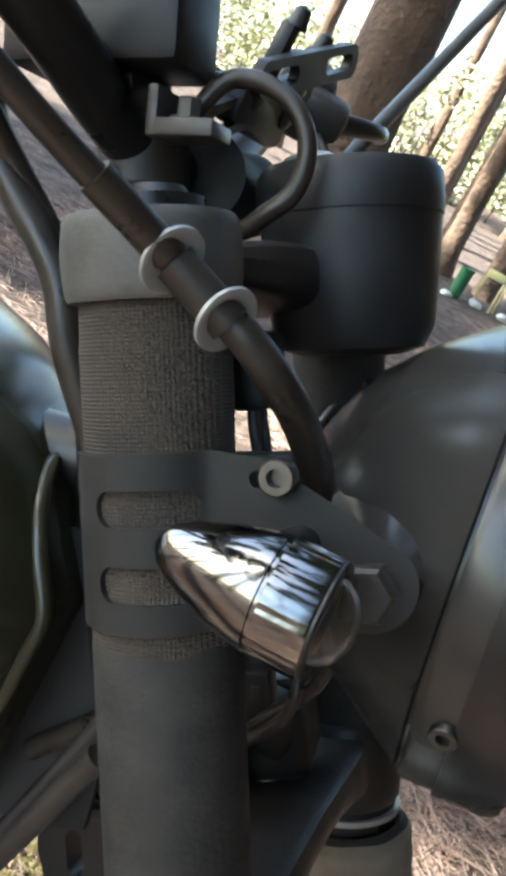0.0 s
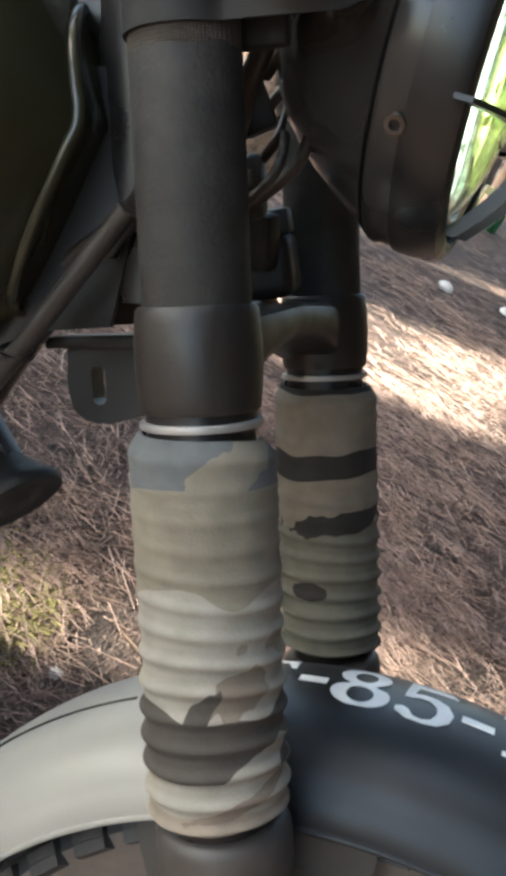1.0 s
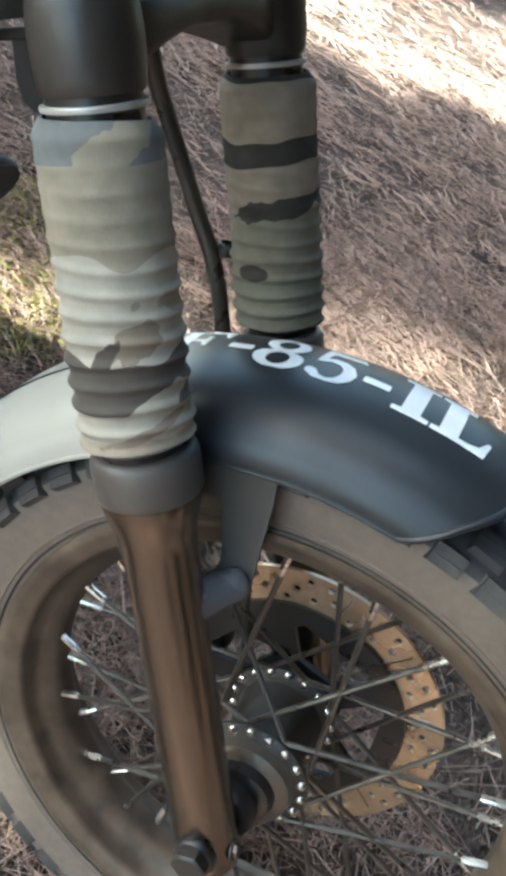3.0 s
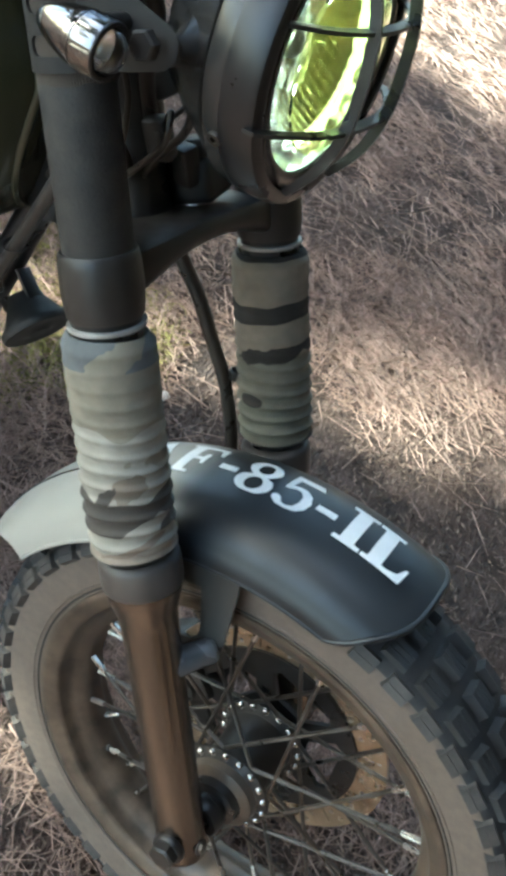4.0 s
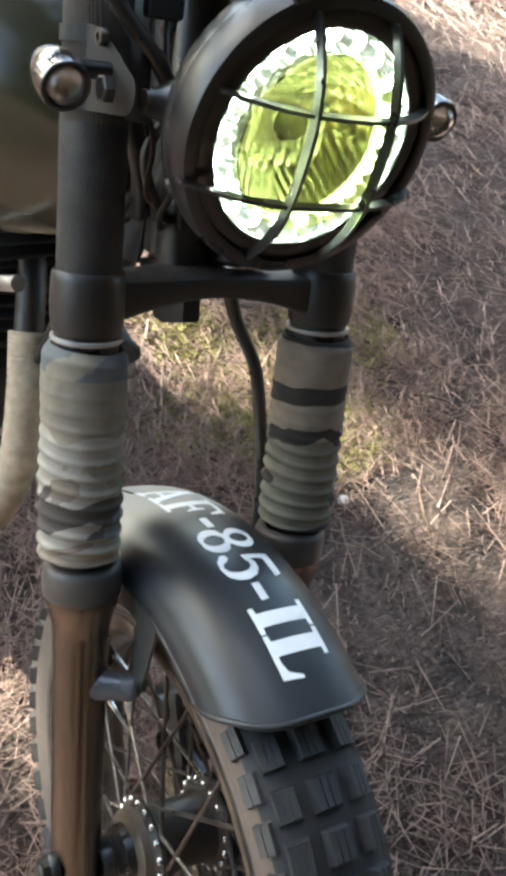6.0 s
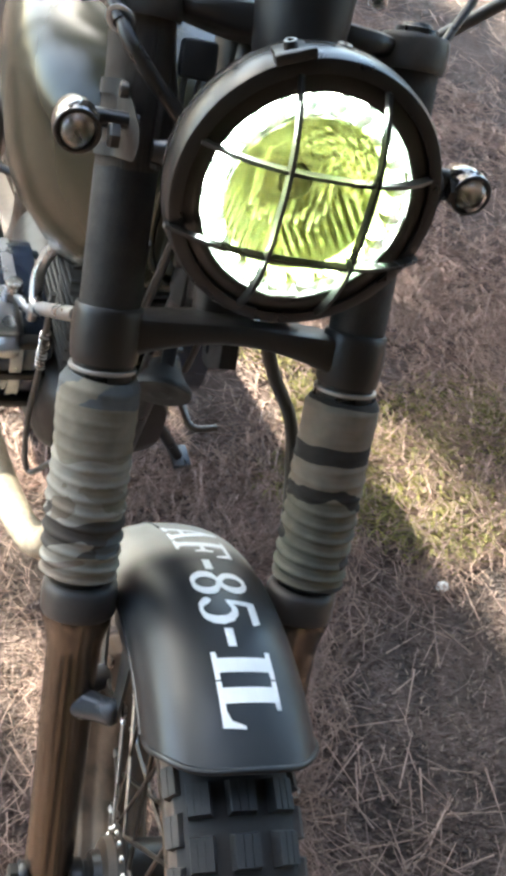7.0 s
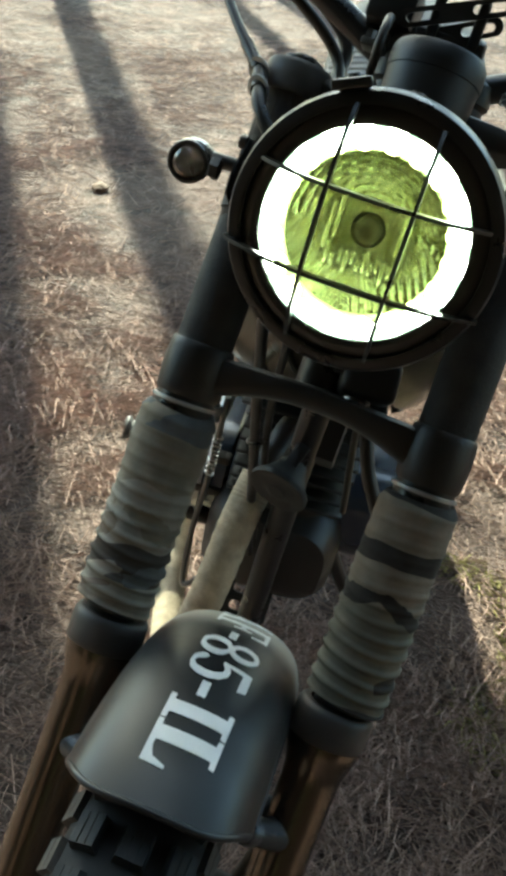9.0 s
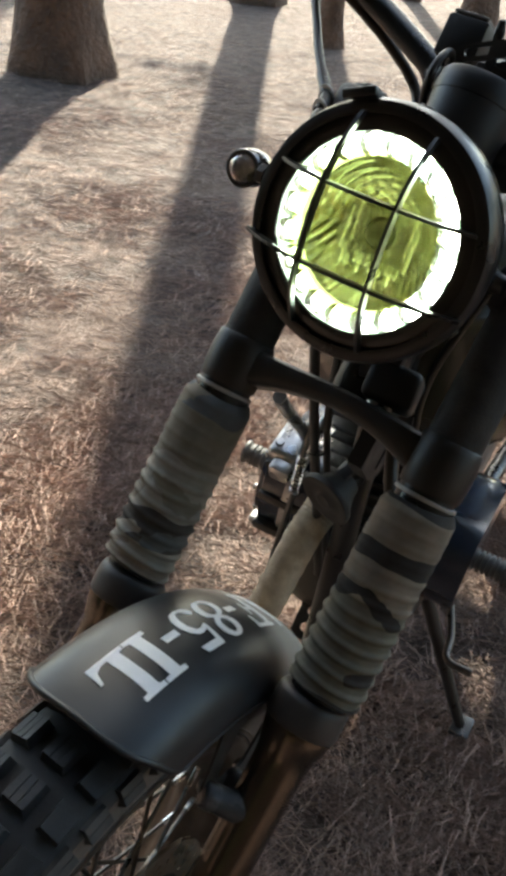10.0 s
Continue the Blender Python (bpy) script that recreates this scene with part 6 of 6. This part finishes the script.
def middling(x, y, rng):
    d = math.hypot(x + 0.5, y - 0.1)
    return rng.random() < math.exp(-(d / 4.2) ** 2) * (1 - 0.8 * math.exp(-(d / 1.3) ** 2)) and clumped(x, y, rng)


needles("pine_needles", 80000, 0.064, 0.0008, (-3.4, 1.6, -2.6, 2.8), 5, "dry brown pine needles strewn on the ground", M_NEEDLE, True, near)
needles("far_pine_needles", 96000, 0.085, 0.0017, (-8.0, 3.0, -6.5, 7.0), 6, "dry brown pine needles strewn further off", M_NEEDLE, False, middling)
needles("bark_crumbs", 26000, 0.011, 0.0017, (-2.4, 1.4, -1.6, 2.2), 15, "small bark crumbs and twig ends on the soil", M_LITTER, False, lambda x, y, rng: rng.random() < math.exp(-(math.hypot(x + 0.2, y - 0.4) / 1.2) ** 2), "litter")
M_MOSS = material("moss_green", (0.20, 0.175, 0.055), 0.9, 0.0, 0.3, 6, random_by="island", spread=0.4)
needles("moss", 5000, 0.022, 0.0016, (-1.35, -0.45, 0.25, 0.95), 8, "yellow-green moss patch beside the motorcycle", M_MOSS, False, lambda x, y, rng: noise.noise(Vector((x * 4, y * 4, 2))) + 0.45 - 2.9 * math.hypot(x + 0.85, y - 0.58) > rng.random() * 0.5 - 0.35)

# ---- trees ----


def trunk_mesh(height, r, seed, segs=22):
    rng = random.Random(seed)
    bm = bmesh.new()
    rings = []
    n = 34
    lean = (rng.uniform(-0.02, 0.02), rng.uniform(-0.02, 0.02))
    for i in range(n + 1):
        t = (i / n) ** 1.5
        z = height * t
        rr = r * (1 - 0.72 * t) * (1 + 0.55 * math.exp(-z / (1.3 * r)))
        ring = []
        for j in range(segs):
            a = 2 * math.pi * j / segs
            k = 1 + 0.10 * noise.noise(Vector((math.cos(a) * 3, math.sin(a) * 3, z * 1.6 + seed))) + 0.12 * math.exp(-z / (0.9 * r)) * math.sin(5 * a + seed)
            ring.append(bm.verts.new((lean[0] * z + rr * k * math.cos(a), lean[1] * z + rr * k * math.sin(a), z - 0.08 if i == 0 else z)))
        rings.append(ring)
    for a, b in zip(rings, rings[1:]):
        for j in range(segs):
            bm.faces.new((a[j], a[(j + 1) % segs], b[(j + 1) % segs], b[j]))
    return bm, rng


def crown_mesh(height, low, spread, count, seed, blades=7, size=0.42):
    """Sprays of needles in uneven tiers along limbs, with gaps."""
    rng = np.random.default_rng(seed)
    verts, faces = [], []
    tiers = 13
    limbs = []
    for k in range(tiers):
        z = low + (height - low) * (k + 0.3 * rng.random()) / tiers
        reach = spread * (1 - 0.75 * k / tiers) * rng.uniform(0.7, 1.15)
        for j in range(4):
            a = rng.uniform(0, 2 * math.pi)
            limbs.append((a, z, reach * rng.uniform(0.7, 1.1)))
    for n in range(count):
        a, z, reach = limbs[rng.integers(len(limbs))]
        t = rng.uniform(0.25, 1.0)
        c = np.array([math.cos(a) * reach * t, math.sin(a) * reach * t, z + 0.18 * reach * t]) + rng.normal(0, 0.16, 3)
        for b in range(blades):
            d = rng.normal(0, 1, 3)
            d /= np.linalg.norm(d)
            s = np.cross(d, rng.normal(0, 1, 3))
            s /= np.linalg.norm(s) + 1e-9
            L, w = size * rng.uniform(0.5, 1.1), size * 0.11
            base = len(verts)
            verts += [tuple(c - s * w * 0.5), tuple(c + d * L * 0.5 + s * w), tuple(c + d * L), tuple(c + d * L * 0.5 - s * w)]
            faces.append((base, base + 1, base + 2, base + 3))
    me = bpy.data.meshes.new("crown")
    me.from_pydata(verts, [], faces)
    me.materials.append(M_LEAF)
    return me, limbs


def pine(height, r, low, spread, count, seed, size=0.42):
    bm, rng = trunk_mesh(height, r, seed)
    t = thing("pine_tree", bm, M_BARK, "tall pine tree with rough brown bark", "tree", group="pines of the wood")
    me, limbs = crown_mesh(height, low, spread, count, seed, 7, size)
    part("crown", me, None, t, "dark green needle crown")
    branch = [tube([(0, 0, z - 0.1), (0.5 * reach * math.cos(a), 0.5 * reach * math.sin(a), z + 0.02 * reach), (0.95 * reach * math.cos(a), 0.95 * reach * math.sin(a), z + 0.16 * reach)], [0.05, 0.03, 0.01], 6, 3) for a, z, reach in limbs[::2]]
    part("limbs", joined(*branch), M_BARK, t, "bare brown limbs")
    return t


def at_sun(s, d):
    """A place d metres towards the sun and s across its line."""
    ca, sa = math.cos(SUN_AZ), math.sin(SUN_AZ)
    return -d * ca - s * sa, -d * sa + s * ca


P1 = pine(15, 0.24, 9.0, 2.2, 1100, 3)
P1.matrix_basis = pose(-4.32, -4.16, 0)
# P2, P3 and P5 to P8: unseen pines, placed and sized to shape the sun strips
P2 = pine(17, 0.22, 10.0, 0.60, 1500, 8)
x, y = at_sun(-0.29, 10.5)
P2.matrix_basis = pose(x, y, 0)
P4 = pine(14, 0.095, 9.5, 1.5, 500, 33)
P4.matrix_basis = pose(-1.75, 8.6, 0)
P3 = pine(16, 0.16, 6.2, 0.40, 1700, 21)
x, y = at_sun(2.0, 10.0)
P3.matrix_basis = pose(x, y, 0)
P5 = pine(15, 0.22, 7.0, 2.3, 1100, 22)
P5.matrix_basis = pose(*at_sun(5.9, 13), 0)
P8 = pine(17, 0.08, 10.8, 0.16, 1500, 57, 0.22)
P8.matrix_basis = pose(*at_sun(0.44, 12.2), 0)
P7 = pine(17, 0.10, 10.6, 0.48, 2000, 51, 0.26)
P7.matrix_basis = pose(*at_sun(1.53, 12.3), 0)
P6 = pine(22, 0.20, 10.5, 2.7, 70, 41)
P6.matrix_basis = pose(*at_sun(-2.4, 19.5), 0)
rng = random.Random(12)
# unseen pines, added to block sky light from the front and left
for x, y in [(1.8, 2.6), (2.6, 4.6), (3.4, 0.8), (3.2, -1.4), (1.2, 4.6), (-4.0, 3.0)]:
    copy_thing(P5, pose(x, y, rise(x, y) - 0.02, 0, 0, rng.uniform(0, 360)))
# unseen slim pines, added as dark bands for the chrome to reflect
for x, y in [(-0.5, -5.2), (1.2, -4.8), (2.6, -3.8), (-2.2, -7.0), (0.3, -8.0), (3.8, -5.5), (-1.2, -9.5), (2.0, -7.2)]:
    copy_thing(P4, pose(x, y, rise(x, y) - 0.02, 0, 0, rng.uniform(0, 360)))
# the first stands in view; the others are unseen, added for their shade
SPOTS = [(P1, (-2.10, 5.45)), (P4, at_sun(0.44, 8.0)), (P2, at_sun(4.1, 12.0)), (P1, at_sun(-3.9, 9.0)), (P1, at_sun(-5.8, 14)), (P5, at_sun(7.0, 8)), (P6, at_sun(-8.0, 19.0)), (P6, at_sun(4.6, 20.5)), (P6, at_sun(-5.2, 22.0))]
for kind, (x, y) in SPOTS:
    copy_thing(kind, pose(x, y, rise(x, y) - 0.02, 0, 0, rng.uniform(0, 360)))
SLIM = [(-1.25, 8.5), (-0.30, 7.9), (-2.06, 10.1), (-1.1, 9.6), (-3.6, 9.2), (-4.9, 11.5), (-3.0, 13.5), (-6.2, 9.2), (0.4, 11.5), (1.6, 10.8), (-7.5, 13.5), (-2.2, 16.0), (-0.6, 14.0), (1.2, 15.5), (3.2, 12.5), (-9.5, 10.5), (-1.6, 12.2), (-2.6, 11.2), (0.3, 17.5), (-4.2, 16.5)]
for x, y in SLIM:
    copy_thing(P4, pose(x, y, rise(x, y) - 0.02, 0, 0, rng.uniform(0, 360)))
# unseen wood ahead of the wheel, behind whoever looks at the lamp, added to darken the front
for n in range(34):
    a = radians(-62 + 124 * (n % 17) / 16 + rng.uniform(-3, 3))
    d = (5.2 if n < 17 else 8.5) + rng.uniform(-0.6, 0.9)
    x, y = d * math.cos(a) + 0.6, d * math.sin(a)
    copy_thing((P5, P1)[n % 2], pose(x, y, rise(x, y) - (3.4 if n % 3 else 5.0), 0, 0, rng.uniform(0, 360)))

# a nearer unseen arc of crowns, added to block sky light from the front
for n in range(9):
    a = radians(-50 + 100 * n / 8)
    x, y = 3.6 * math.cos(a) + 0.9, 3.6 * math.sin(a) + 0.5
    copy_thing((P5, P1)[n % 2], pose(x, y, rise(x, y) - 2.0 * (n % 3), 0, 0, rng.uniform(0, 360)))

# unseen young pines that close the wood ahead of the wheel, added to dim its light
young = pine(6.5, 0.08, 0.5, 1.9, 1500, 77, 0.45)
young.matrix_basis = pose(5.0, 0.3, -0.02)
tagged(young, "unseen young pine tree, needled to the ground, added to dim light from ahead", "tree", "young pines")
for n in range(26):
    a = radians(-66 + 138 * (n % 13) / 12 + rng.uniform(-4, 4))
    d = (4.6 if n < 13 else 7.0) + rng.uniform(-0.4, 0.8)
    x, y = d * math.cos(a) + 0.5, d * math.sin(a) + 0.2
    copy_thing(young, pose(x, y, rise(x, y) - 0.02, 0, 0, rng.uniform(0, 360)))

# unseen tall pines, added so their crowns shade the clearing ahead of the wheel
shade = pine(14, 0.20, 4.6, 2.8, 2600, 91, 0.5)
shade.matrix_basis = pose(2.3, 1.3, -0.02)
for x, y in ((2.0, -1.1), (1.7, 2.7), (3.4, 0.1), (1.4, 4.0), (3.2, 2.6), (1.6, -2.9), (3.0, -2.4)):
    copy_thing(shade, pose(x, y, rise(x, y) - 0.02, 0, 0, rng.uniform(0, 360)))

# bushes and low growth at the edge of the clearing


def bush_mesh(seed, count=1500, w=2.6, h=1.9):
    rng = np.random.default_rng(seed)
    verts, faces = [], []
    heads = rng.uniform((-w, -0.8, 0.1), (w, 0.8, h), (26, 3))
    for n in range(count):
        c = heads[rng.integers(26)] + rng.normal(0, 0.22, 3)
        c[2] = max(0.05, c[2])
        for b in range(4):
            d = rng.normal(0, 1, 3)
            d /= np.linalg.norm(d)
            s = np.cross(d, rng.normal(0, 1, 3))
            s /= np.linalg.norm(s) + 1e-9
            L, k = 0.13 * rng.uniform(0.5, 1.2), 0.030
            base = len(verts)
            verts += [tuple(c), tuple(c + d * L * 0.5 + s * k), tuple(c + d * L), tuple(c + d * L * 0.5 - s * k)]
            faces.append((base, base + 1, base + 2, base + 3))
    me = bpy.data.meshes.new("foliage")
    me.from_pydata(verts, [], faces)
    me.materials.append(M_BUSH)
    return me


def bush(seed):
    rng = random.Random(seed)
    stems = []
    for k in range(12):
        x, y, h = rng.uniform(-2.2, 2.2), rng.uniform(-0.6, 0.6), rng.uniform(0.9, 1.8)
        stems.append(tube([(x, y, -0.03), (x + rng.uniform(-0.1, 0.1), y, 0.5 * h), (x + rng.uniform(-0.3, 0.3), y + rng.uniform(-0.2, 0.2), h)], [0.02, 0.014, 0.006], 6, 3))
    ob = thing("bush", joined(*stems), M_BARK, "loose sunlit yellow-green undergrowth", "bush", group="undergrowth")
    part("foliage", bush_mesh(seed), None, ob, "small yellow-green leaves")
    return ob


BUSHES = [bush(k) for k in (31, 32)]
for ob, p in zip(BUSHES, ((-3.5, 17.0), (1.5, 18.0))):
    ob.matrix_basis = pose(*p, 0)
for n, (x, y) in enumerate([(-8, 16), (-6, 19), (-1, 20), (4.5, 16.5), (-11, 14.5), (-13.5, 11), (7, 17), (-3, 22), (2, 23), (-9, 22)]):
    copy_thing(BUSHES[n % 2], pose(x, y, 0, 0, 0, rng.uniform(-30, 30)))

# litter bins, boards and stones across the clearing
BINS = lathe([(0, 0), (0.15, 0), (0.17, 0.03), (0.21, 0.52), (0.225, 0.53), (0.225, 0.56), (0.20, 0.56), (0.19, 0.10), (0, 0.08)], 28)
bin_a = thing("litter_bin", BINS, M_BIN, "green plastic litter bin standing on the ground", "bin", pose(-0.16, 5.25, 0), "litter bins")
bin_a.scale = (0.62, 0.62, 0.62)
for x, y, k in ((-1.38, 7.62, 0.55), (-0.86, 7.95, 0.62), (-0.62, 8.0, 0.5)):
    b = copy_thing(bin_a, pose(x, y, 0))
    b.scale = (k * 0.52, k * 0.52, k * 0.85)
for k, (x, y) in enumerate(((-1.16, 7.75), (-0.98, 7.9))):
    bm = joined(box(0.17, 0.015, 0.07, 0.004, (0, 0, 0.30)), box(0.02, 0.02, 0.27, 0.003, (-0.08, 0.01, 0.135)), box(0.02, 0.02, 0.27, 0.003, (0.08, 0.01, 0.135)))
    thing("notice_board", bm, M_YELLOW, "faded yellow board on two short posts", "board", pose(x, y, 0, 0, 0, 10 * k), "boards by the bins")


def stone(r, seed):
    bm = bmesh.new()
    bmesh.ops.create_icosphere(bm, subdivisions=2, radius=r)
    for v in bm.verts:
        v.co *= 1 + 0.35 * noise.noise(v.co / r * 0.9 + Vector((seed, 0, 0)))
        v.co.z *= 0.6
    return bm


for k, (x, y, r) in enumerate(((-0.66, 4.82, 0.050), (-0.30, 5.05, 0.045), (-1.2, 7.7, 0.06), (-0.95, 7.75, 0.06), (-1.42, 7.45, 0.05), (-0.16, 0.268, 0.012), (-0.95, -0.18, 0.02), (-0.75, -0.30, 0.018), (-0.5, 0.62, 0.012), (-2.6, -1.2, 0.03))):
    thing("stone", stone(r, k), M_PALE if k != 9 else M_BARK, "pale stone lying on the forest floor" if k != 9 else "brown cone lying on the forest floor", "stone", pose(x, y, rise(x, y) + r * 0.35, 0, 0, 40 * k), "stones on the floor")
for k, (x, y) in enumerate(((-1.6, -0.9), (-0.7, 0.9), (-2.0, -1.3), (-0.35, 0.75), (-1.1, 0.7), (-1.7, -0.3))):
    ob = thing("twig", tube([(0, 0, 0.008), (0.05 + 0.01 * k, 0.008, 0.013), (0.11 + 0.015 * k, -0.004, 0.008)], [0.0042, 0.0036, 0.002], 8), M_BARK, "dry brown twig on the needles", "twig", pose(x, y, rise(x, y), 0, 0, 55 * k), "twigs on the floor")
